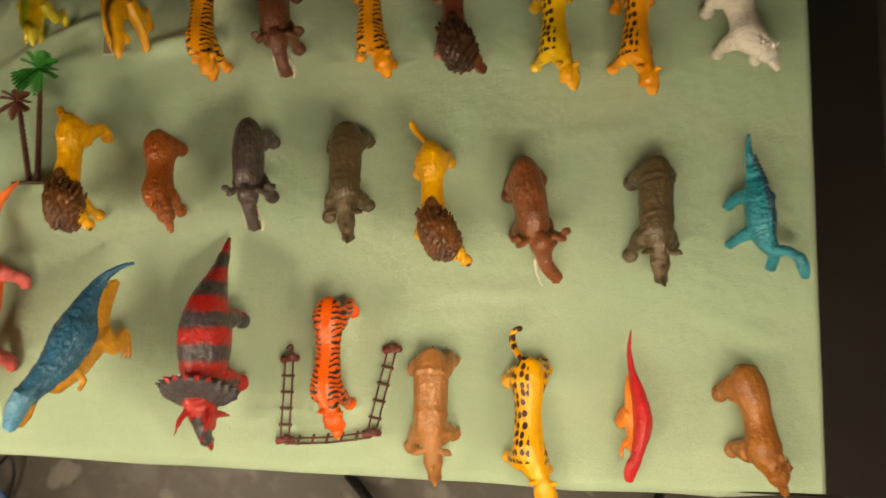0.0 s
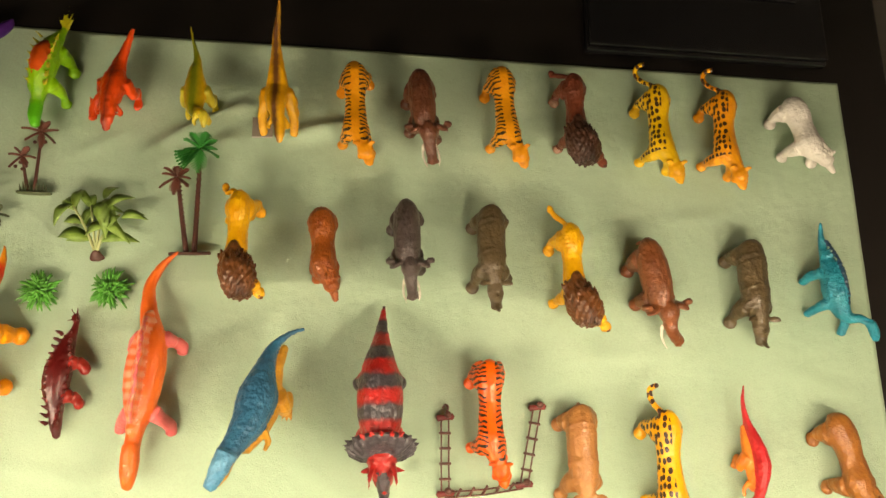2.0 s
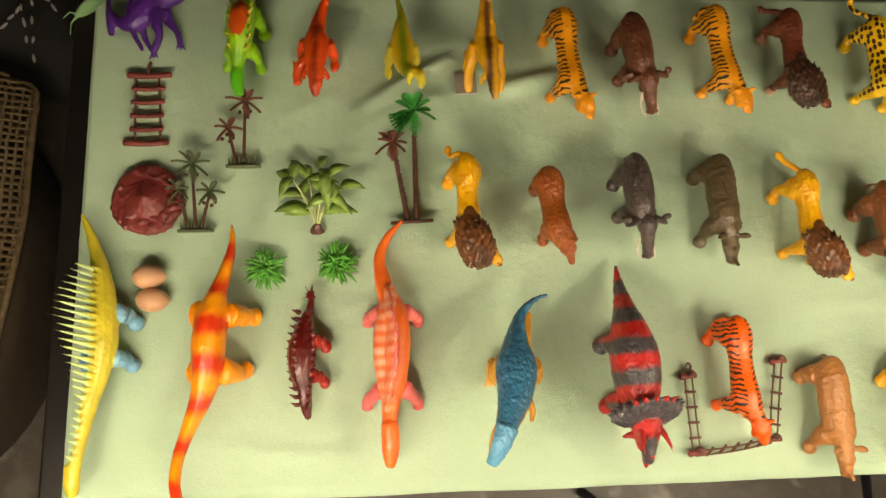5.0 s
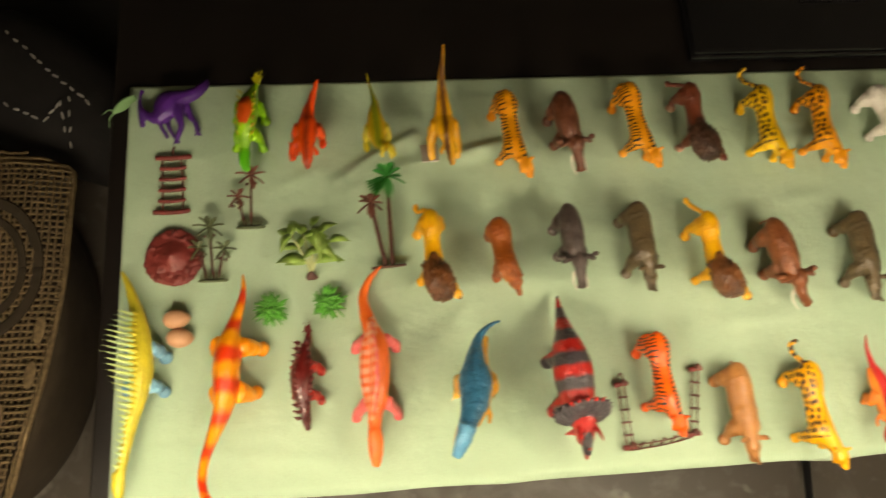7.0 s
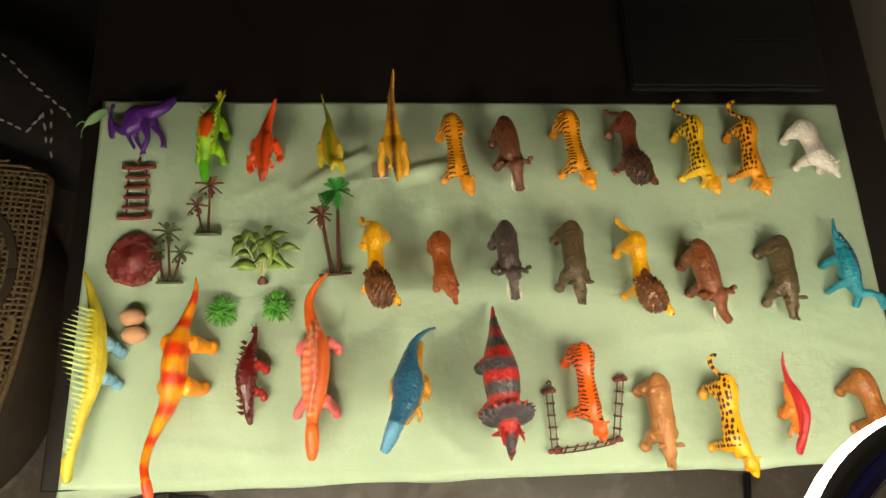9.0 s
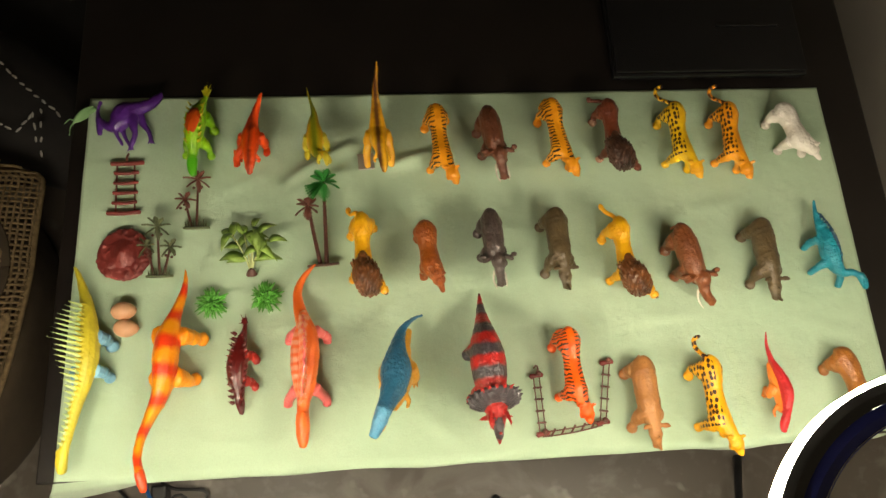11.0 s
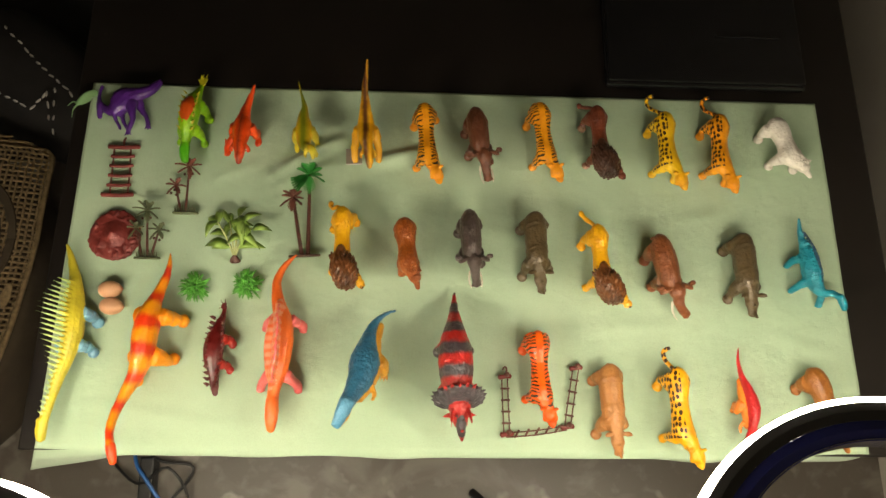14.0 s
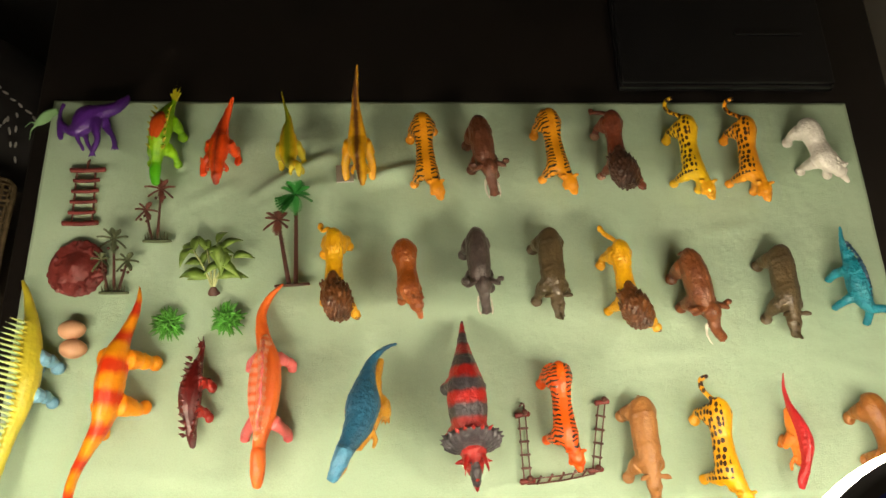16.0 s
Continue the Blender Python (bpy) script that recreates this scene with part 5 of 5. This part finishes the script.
def nest():
    b = Build()
    b.tube([(0.0, 0.0, 0.001, 0.040, 0.040), (0, 0, 0.006, 0.0415, 0.0415), (0, 0, 0.011, 0.037, 0.037), (0, 0, 0.0125, 0.024, 0.024)], MAROON, 32, 3)
    rnd = random.Random(4)
    for i in range(28):
        a = 2 * math.pi * i / 28
        r = 0.038 + rnd.uniform(-0.002, 0.002)
        b.ball((r * math.cos(a), r * math.sin(a), 0.006), (0.006, 0.004, 0.0055), MAROON, (0, 0, math.degrees(a) + 60), 8, 6)
    for i in range(70):
        a, r = rnd.uniform(0, 6.28), 0.036 * math.sqrt(rnd.random())
        b.ball((r * math.cos(a), r * math.sin(a), 0.011 + 0.0025 * rnd.random()), (rnd.uniform(0.003, 0.008), rnd.uniform(0.0016, 0.003), 0.0022), MAROON, (0, 0, rnd.uniform(0, 180)), 8, 6)
    for x, y in ((-0.006, 0.010), (0.012, -0.006), (-0.014, -0.012)):
        b.ball((x, y, 0.0125), (0.010, 0.008, 0.0036), MAROON)
    return b


toy("toy_nest", fused(nest(), "nest", 0.0014, 1), -0.8285, 0.469, 0, "dark red moulded plastic toy nest, round with ragged edge", scale=(0.93, 0.95, 0.8))


def egg():
    b = Build()
    b.tube([(-0.0185, 0, 0, 0.004, 0.004), (-0.0165, 0, 0, 0.0085, 0.0085), (-0.010, 0, 0, 0.0130, 0.0130), (-0.001, 0, 0, 0.0148, 0.0148), (0.009, 0, 0, 0.0125, 0.0125), (0.0165, 0, 0, 0.0075, 0.0075), (0.0190, 0, 0, 0.0035, 0.0035)], EGG, 24, 4)
    return b.mesh("egg")


m_egg = egg()
for ex, ey, rz in ((-0.8205, 0.3825, 4), (-0.8155, 0.3575, -3)):
    e = toy("toy_egg", m_egg, ex, ey, rz, "pale brown toy egg lying on the cloth", "toy eggs", up=0.0130, scale=0.88)


def frond(b, base, direction, length, mat, width=0.006, droop=0.4, n=9):
    """A feathered palm leaf: a rib with paired leaflets."""
    base, d = Vector(base), Vector(direction).normalized()
    side = d.cross(Vector((0, 0, 1))).normalized() if abs(d.z) < 0.95 else Vector((1, 0, 0))
    pts = []
    for i in range(n + 1):
        u = i / n
        p = base + d * length * u + Vector((0, 0, -droop * length * u * u))
        pts.append(p)
    b.tube([(*p, 0.0008, 0.0008) for p in pts[::2]], mat, 6, 2)
    for i in range(1, n + 1):
        u = i / n
        w = width * math.sin(math.pi * min(0.95, 0.12 + u * 0.88)) + 0.001
        for s in (-1, 1):
            tip = pts[i] + side * s * w + d * w * 0.7 + Vector((0, 0, -0.15 * w))
            b.spike(pts[i], tip, 0.0016, mat, n=5)
    return b


def fan(parent, top, size, mat, n, width, seed, label=""):
    """A spray of palm leaves spread in the plane of the lying tree."""
    rnd = random.Random(seed)
    for i in range(n):
        a = 2 * math.pi * i / n + rnd.uniform(-0.2, 0.2)
        f = Build()
        frond(f, top, (math.cos(a), rnd.uniform(-0.45, -0.05), math.sin(a) * 0.9 + 0.25), size * rnd.uniform(0.75, 1.1), mat, width, 0.25, 9)
        part("frond", f, None, parent, label)


def small_palm(x, y, yaw, mat, label, mirror=1):
    """A flat moulded palm lying on its back, base edge-on."""
    ob = tagged(new("toy_palm_tree"), label, "toy plant", "toy palm trees")
    ob.matrix_world = pose(x, y, TABLE_Z + 0.010, -80, 0, yaw)
    base = Build()
    base.tube([(-0.018, 0, 0.001, 0.0045, 0.002), (-0.008, 0.001, 0.001, 0.008, 0.0022), (0.008, 0.001, 0.001, 0.008, 0.0022), (0.019, 0, 0.001, 0.0045, 0.002)], FROND_OLIVE, 12)
    for i in range(9):
        base.spike((-0.014 + 0.0035 * i, 0.0, 0.002), (-0.015 + 0.0038 * i, -0.003, 0.010 + 0.003 * (i % 2)), 0.0018, FROND_OLIVE, n=6)
    part("base", base, None, ob, "dull green base with grass")
    for k, (x0, top) in enumerate(((0.001, (0.003 * mirror, 0, 0.074)), (-0.006 * mirror, (-0.016 * mirror, 0, 0.044)), (0.007 * mirror, (0.017 * mirror, -0.002, 0.046)))):
        if k == 2 and mirror > 0:
            continue
        part("trunk", Build().tube([(x0, 0, 0.002, 0.0022, 0.0022), ((x0 + top[0]) / 2, 0, top[2] * .5, 0.0018, 0.0018), (*top, 0.0014, 0.0014)], TRUNK), None, ob, "thin brown trunk")
        fan(ob, top, 0.020 if k == 0 else 0.016, mat, 8 if k == 0 else 6, 0.0036, 20 + k)
        fr = Build()
        for i in range(4):
            fr.ball((top[0] + 0.006 * math.cos(i * 1.7), -0.002, top[2] - 0.012 + 0.004 * math.sin(i * 1.7)), 0.0022, TRUNK, n=8, m=6)
        part("fruit", fr, None, ob)
    return ob


small_palm(-0.727, 0.505, 0, FROND_BROWN, "small brown plastic toy palm with two trunks", 1)
small_palm(-0.776, 0.432, 0, FROND_OLIVE, "small olive-brown plastic toy palm with three trunks", -1)


def tall_palm():
    ob = tagged(new("toy_palm_tree"), "tall toy palm pair with green and reddish fronds", "toy plant", "toy palm trees")
    ob.matrix_world = pose(-0.541, 0.438, TABLE_Z + 0.012, -81, 0, 0)
    part("base", Build().tube([(-0.022, 0, 0.001, 0.004, 0.002), (-0.010, 0.0, 0.002, 0.008, 0.002), (0.010, 0, 0.003, 0.008, 0.002), (0.024, 0, 0.004, 0.004, 0.002)], TRUNK), None, ob)
    for (x0, x1, h, mat, size, n, name) in ((0.006, 0.004, 0.128, FROND, 0.024, 9, "bright green frond"), (-0.003, -0.020, 0.092, FROND_BROWN, 0.019, 8, "reddish brown frond")):
        t = Build().tube([(x0, 0, 0.002, 0.0032, 0.0032), ((x0 + x1) / 2, 0, h * .5, 0.0027, 0.0027), (x1, 0, h, 0.0020, 0.0020)], TRUNK)
        for i in range(18):
            u = (i + 0.5) / 18
            t.ball((x0 + (x1 - x0) * u, 0, 0.002 + h * u), (0.0036, 0.0036, 0.0013), TRUNK, n=8, m=6)
        part("trunk", t, None, ob, "ringed brown trunk")
        fan(ob, (x1, -0.001, h), size, mat, n, 0.0085 if size > 0.02 else 0.0060, 31 + n, name)

    leaf = Build()
    for k in range(7):
        frond(leaf, (0.003, -0.002, 0.124), (-0.55 - 0.05 * k, -0.25, -0.75 + 0.12 * k), 0.026, FROND, 0.008, 0.1, 7)
    part("frond", leaf, None, ob, "drooping green frond")


tall_palm()


def blade(b, base, tip, width, mat, sag=0.12):
    """A broad pointed leaf with a folded midrib."""
    base, tip = Vector(base), Vector(tip)
    d = tip - base
    side = d.cross(Vector((0, 0, 1))).normalized()
    k, start, n = b.slot(mat), len(b.verts), 8
    for i in range(n + 1):
        u = i / n
        c = base + d * u + Vector((0, 0, d.length * (0.25 * math.sin(math.pi * u) - sag * u * u)))
        w = width * math.sin(math.pi * (0.04 + 0.94 * u) ** 0.8)
        b.verts += [np.array(c + side * w + Vector((0, 0, w * 0.25))), np.array(c), np.array(c - side * w + Vector((0, 0, w * 0.25))), np.array(c + Vector((0, 0, -0.0008)))]
    for i in range(n):
        for j in range(4):
            a, q = start + i * 4 + j, start + i * 4 + (j + 1) % 4
            b.faces.append((a, q, q + 4, a + 4))
            b.slots.append(k)


def leafy_plant():
    ob = tagged(new("toy_leafy_plant"), "fresh green plastic toy plant with broad pointed leaves", "toy plant")
    ob.matrix_world = pose(-0.645, 0.433, TABLE_Z + 0.004, -12, 0, 0)
    part("base", fused(Build().tube([(0, -0.002, 0.001, 0.009, 0.006), (0, 0, 0.005, 0.007, 0.0055), (0.001, 0.003, 0.011, 0.0035, 0.003)], TRUNK, 14), "plant_base", 0.001), None, ob, "dark brown base")
    stems = Build()
    rnd = random.Random(8)
    spots_ = []
    for i in range(7):
        a = -0.5 + i * 0.66
        r = 0.016 + 0.010 * (i % 2)
        p = (r * math.cos(a), 0.036 + r * math.sin(a), 0.026 + 0.006 * (i % 3))
        stems.tube([(0, 0, 0.008, 0.0016, 0.0016), (p[0] * .4, p[1] * .5, p[2] * .7, 0.0013, 0.0013), (*p, 0.001, 0.001)], STALK, 8, 3)
        spots_.append(p)
    part("stem", stems, None, ob, "pale green stems")
    for i in range(24):
        p = spots_[i % 7]
        a = rnd.uniform(0, 2 * math.pi) if i > 10 else i * 0.6 - 0.6
        l = rnd.uniform(0.024, 0.036)
        f = Build()
        z = p[2] - 0.004 + rnd.uniform(-0.006, 0.010)
        blade(f, (p[0], p[1], z), (p[0] + l * math.cos(a), p[1] + l * math.sin(a), max(0.006, z + rnd.uniform(-0.012, 0.008))), rnd.uniform(0.0045, 0.007), LEAF)
        part("leaf", f, None, ob)
    for a in (3.45, -0.45, 3.9):
        f = Build()
        blade(f, (0.006 * math.cos(a), 0.014, 0.018), (0.050 * math.cos(a), 0.024 + 0.012 * math.sin(a), 0.012), 0.0085, LEAF)
        part("leaf", f, None, ob)


leafy_plant()


def grass_tuft(x, y, seed, tilt):
    ob = tagged(new("toy_grass_tuft"), "small bright green plastic toy grass tuft", "toy plant", "toy grass tufts")
    ob.matrix_world = pose(x, y, TABLE_Z + 0.002, 0, 0, tilt)
    part("base", Build().ball((0.002, -0.004, 0.004), (0.010, 0.009, 0.005), TUFT_BASE), None, ob, "dark green base")
    rnd = random.Random(seed)
    b = Build()
    for i in range(150):
        a, e = rnd.uniform(0, 2 * math.pi), rnd.uniform(0.15, 1.45)
        l = rnd.uniform(0.014, 0.023)
        d = (math.cos(a) * math.cos(e), math.sin(a) * math.cos(e), math.sin(e))
        s = (0.006 * d[0], 0.006 * d[1], 0.005)
        w = rnd.uniform(-0.005, 0.005)
        b.tube([(*s, 0.0012, 0.0010), (s[0] + d[0] * l * .6 + w * .3, s[1] + d[1] * l * .55, s[2] + d[2] * l * .7, 0.0017, 0.0009), (s[0] + d[0] * l * .95 + w, s[1] + d[1] * l * .9 - abs(w) * .4, max(0.001, s[2] + d[2] * l * .62), 0.0005, 0.0004)], TUFT, 5, 2)
    tagged(part("grass", b, None, ob), kind="stuff")


grass_tuft(-0.699, 0.390, 3, 0)
grass_tuft(-0.623, 0.394, 5, 70)

tag = tagged(new("paper_tag"), "small grey paper tag with a white edge", "tag")
tag.matrix_world = pose(-0.473, 0.610, TABLE_Z + 0.004, 0, 0, 3)
part("card", box(-0.0125, 0.0125, -0.013, 0.013, 0, 0.0008), PAPER, tag)
part("edge", box(-0.0125, 0.0125, -0.0145, -0.0131, 0, 0.001), PAPER_WHITE, tag, "white lower edge")

# knotted corner of the cloth
knot = Build()
knot.tube([(-0.892, 0.712, 0.4466, 0.004, 0.014), (-0.905, 0.704, 0.4475, 0.006, 0.016), (-0.916, 0.696, 0.4475, 0.005, 0.010), (-0.923, 0.692, 0.4475, 0.002, 0.003)], KNOT_SHADED, 14)
knot.tube([(-0.921, 0.692, 0.4475, 0.0018, 0.0018), (-0.929, 0.696, 0.448, 0.0012, 0.0012), (-0.938, 0.690, 0.445, 0.0009, 0.0009)], KNOT_SHADED, 8)
knot.tube([(-0.921, 0.692, 0.4475, 0.0018, 0.0018), (-0.927, 0.682, 0.448, 0.0012, 0.0012), (-0.928, 0.668, 0.446, 0.0009, 0.0009)], KNOT_SHADED, 8)
kn = new("cloth_knot", fused(knot, "cloth_knot", 0.0012, 1, 0.0))
tagged(kn, "tied corner of the green cloth over the table edge", "cloth knot")


# ---- beside and below the table ----
def jute_bag():
    """Open-weave jute bag lying beside the table, its face of crossing threads over a dark lining."""
    ob = tagged(new("jute_bag"), "brown open-weave jute bag with dark oval emblem", "bag")
    ob.matrix_world = pose(-1.266, 0.435, 0.0, 0, 0, 1)
    W, D, top = 0.195, 0.305, 0.245

    def edge(y):
        """Half width of the bag's face at y."""
        return W * (1 - 0.42 * (max(0, 0.35 - y / D) / 1.35) ** 1.5) * max(0.02, 1 - max(0, (abs(y) - D * 0.86) / (D * 0.20)) ** 2)

    def dome(x, y):
        return top - 0.030 * (x / W) ** 4 - 0.020 * (y / D) ** 4 + 0.006 * noise.noise((x * 9, y * 9, 5))

    b = Build()
    b.tube([(0, 0.0, 0.0, W * .93, D * .95), (0, 0.0, 0.04, W * .98, D), (0, 0.0, 0.16, W * .98, D), (0, 0.0, 0.200, W * .90, D * .92), (0, 0, 0.228, W * .6, D * .6)], JUTE_DARK, 40, 4)
    part("lining", b, None, ob, "dark lining")
    rnd = random.Random(2)
    ys = row_of(-D * 0.98, D * 0.98, 58)
    for i, y in enumerate(ys):
        half = edge(y)
        n = 26
        pts = [(half * (2 * k / n - 1), y + rnd.uniform(-0.0012, 0.0012), dome(half * (2 * k / n - 1), y) + (0.0016 if (k + i) % 2 else -0.0008), 0.0026, 0.0011) for k in range(n + 1)]
        part("thread", Build().tube(pts, JUTE, 6, 1), None, ob)
    xs = row_of(-W * 0.97, W * 0.97, 40)
    for i, x in enumerate(xs):
        half = D * 0.97
        n = 36
        pts = [(x * edge(half * (2 * k / n - 1)) / W + rnd.uniform(-0.0012, 0.0012), half * (2 * k / n - 1), dome(x, half * (2 * k / n - 1)) + (-0.0008 if (k + i) % 2 else 0.0016), 0.0026, 0.0011) for k in range(n + 1)]
        part("thread", Build().tube(pts, JUTE, 6, 1), None, ob)
    hem = Build()
    hem.tube([(edge(y) * 1.0, y, dome(W, y) - 0.002, 0.005, 0.005) for y in row_of(-D, D, 24)], JUTE, 8, 2)
    part("hem", hem, None, ob, "folded jute hem")
    for r in (1.0, 0.74):
        e = Build()
        e.tube([(0.075 + 0.085 * r * math.cos(a), 0.09 + 0.115 * r * math.sin(a), dome(0.075 + 0.085 * r * math.cos(a), 0.09 + 0.115 * r * math.sin(a)) + 0.003, 0.009 * r, 0.0012) for a in [2 * math.pi * i / 24 for i in range(25)]], JUTE_DARK, 8, 2)
        part("emblem", e, None, ob, "dark printed oval")
    for x, y in ((0.168, -0.015), (0.158, -0.085), (0.118, -0.150)):
        part("emblem", Build().ball((x, y, dome(x, y) + 0.0035), (0.009, 0.024, 0.0015), JUTE, (0, 0, -8)), None, ob, "pale printed leaf")


jute_bag()


def sequin_scarf():
    ob = tagged(new("sequin_scarf"), "silver sequin strings on black cloth, spread wide in place of floor shade", "scarf")
    ob.matrix_world = pose(-1.125, 0.885, 0.0)
    rnd = random.Random(6)
    b = Build()
    b.tube([(-0.30, 0.12, 0.08, 0.06, 0.05), (-0.15, 0.08, 0.12, 0.12, 0.09), (0.0, -0.02, 0.10, 0.12, 0.09), (0.10, -0.10, 0.06, 0.07, 0.05)], SCARF_SHADE, 16)
    part("fold", b, None, ob)
    # Wide black cloth, added in place of the shade on the floor here.
    bm = bmesh.new()
    grid = {}
    for i in range(45):
        for j in range(53):
            x, y = -0.62 + 0.82 * i / 44, -0.72 + 1.10 * j / 52
            if x < 0.075 and y < -0.125:
                continue
            grid[i, j] = bm.verts.new((x, y, 0.014 + 0.010 * noise.noise((x * 9, y * 7, 2)) + 0.004 * noise.noise((x * 26, y * 20, 6))))
    for i, j in grid:
        q = [(i, j), (i + 1, j), (i + 1, j + 1), (i, j + 1)]
        if all(k in grid for k in q):
            bm.faces.new([grid[k] for k in q]).smooth = True
    shade_sheet = part("cloth", bm, SCARF_SHADE, ob)
    thick = shade_sheet.modifiers.new("thick", "SOLIDIFY")
    thick.thickness, thick.offset = 0.003, -1
    def strand(points, n):
        for i in range(n):
            u = i / (n - 1) * (len(points) - 1)
            k = min(int(u), len(points) - 2)
            a, c = Vector(points[k]), Vector(points[k + 1])
            p, d = a.lerp(c, u - k), c - a
            size = rnd.uniform(0.75, 1.15)
            s = Build().ball((p.x + rnd.uniform(-.002, .002), p.y + rnd.uniform(-.002, .002), p.z), (0.0078 * size, 0.0024, 0.0022), BEAD, (rnd.uniform(-30, 30), rnd.uniform(-15, 15), math.degrees(math.atan2(d.y, d.x)) + rnd.uniform(-15, 15)), 8, 6)
            part("sequin", s, None, ob, "silver sequin")

    strand(((-0.16, 0.165, 0.22), (-0.07, 0.08, 0.215), (0.0, 0.012, 0.212), (0.064, -0.046, 0.205)), 15)
    strand(((-0.075, -0.046, 0.205), (-0.040, -0.066, 0.205), (-0.007, -0.079, 0.205), (0.014, -0.049, 0.205)), 7)
    strand(((0.030, -0.040, 0.205), (0.034, -0.080, 0.20), (0.036, -0.120, 0.19)), 4)
    strand(((0.016, -0.045, 0.205), (0.022, -0.095, 0.195)), 3)


sequin_scarf()


def black_case():
    ob = tagged(new("black_case"), "flat gloss black case lying on the dark table", "case")
    ob.matrix_world = pose(0.112, 0.90, TABLE_Z - 0.003)
    part("body", box(-0.170, 0.170, -0.150, 0.150, 0.0, 0.014, 0.004), GLOSS_BLACK, ob)
    part("lid", box(-0.168, 0.168, -0.146, 0.150, 0.0145, 0.022, 0.003), GLOSS_BLACK, ob)
    # Two raised strips, added to stand for thin reflections on the gloss.
    part("reflection_strip_long", box(-0.03, 0.14, 0.03, 0.036, 0.022, 0.0255, 0.0012), GLOSS_BLACK, ob, "raised strip put in for a reflection line")
    part("reflection_strip_short", box(0.02, 0.13, -0.06, -0.055, 0.022, 0.025, 0.0012), GLOSS_BLACK, ob, "raised strip put in for a reflection line")


black_case()


def cable(name, pts, mat, r, label):
    ob = new(name, Build().tube([(*p, r, r) for p in pts], mat, 8, 5).mesh(name))
    return tagged(ob, label, "cable")


cable("black_cable", ((-0.98, 0.16, 0.006), (-0.90, 0.10, 0.03), (-0.84, 0.13, 0.045), (-0.80, 0.06, 0.02), (-0.84, -0.05, 0.006)), BLACK, 0.003, "thin black cable looped on the floor")
cable("black_cable", ((-0.93, 0.20, 0.006), (-0.87, 0.145, 0.02), (-0.80, 0.13, 0.012), (-0.85, 0.06, 0.006), (-0.95, 0.0, 0.006)), BLACK, 0.003, "thin black cable looped on the floor")
cable("blue_cable", ((-0.93, 0.21, 0.006), (-0.905, 0.14, 0.034), (-0.882, 0.11, 0.041), (-0.845, 0.06, 0.030), (-0.79, -0.01, 0.006)), WIRE_BLUE, 0.0038, "thin blue cable on the floor")

# Plain dark block for a long dark bar lying on the floor.
brick = tagged(new("dark_floor_bar"), "dark bar lying on the floor under the table edge", "adapter")
brick.matrix_world = pose(-0.882, 0.075, 0.0, 0, 0, 2)
part("body", box(-0.014, 0.014, -0.09, 0.075, 0.0, 0.035, 0.004), BLACK, brick)

flap = tagged(new("lime_fabric_panel"), "yellow-green fabric panel with a dark oval print under the cloth", "fabric")
flap.matrix_world = pose(0.252, 0.163, 0.366, 84, 0, 0)
panel = Build()
panel.ball((0, 0, 0), (0.056, 0.050, 0.003), plain("lime_fabric", (0.42, 0.48, 0.13), 0.9, relief=0.2), n=32)
part("panel", panel, None, flap)
ring = Build()
ring.tube([(0.012 + 0.024 * math.cos(a), 0.019 * math.sin(a), 0.0036, 0.0016, 0.0008) for a in [2 * math.pi * i / 20 for i in range(21)]], BLACK, 8, 2)
part("print", ring, None, flap, "dark printed oval")
for name, pts in (("print_arc", [(0.016 + 0.012 * math.cos(a), 0.003 + 0.009 * math.sin(a), 0.0037) for a in row_of(0.5, 2.9, 9)]), ("print_arc", [(0.006 + 0.007 * math.cos(a), -0.004 + 0.006 * math.sin(a), 0.0037) for a in row_of(3.4, 6.0, 8)])):
    part(name, Build().tube([(*p, 0.0013, 0.0006) for p in pts], BLACK, 8, 2), None, flap, "dark printed line")
part("print_dot", Build().ball((0.020, -0.006, 0.0036), (0.0026, 0.0026, 0.0008), BLACK, n=10, m=6), None, flap, "dark printed dot")
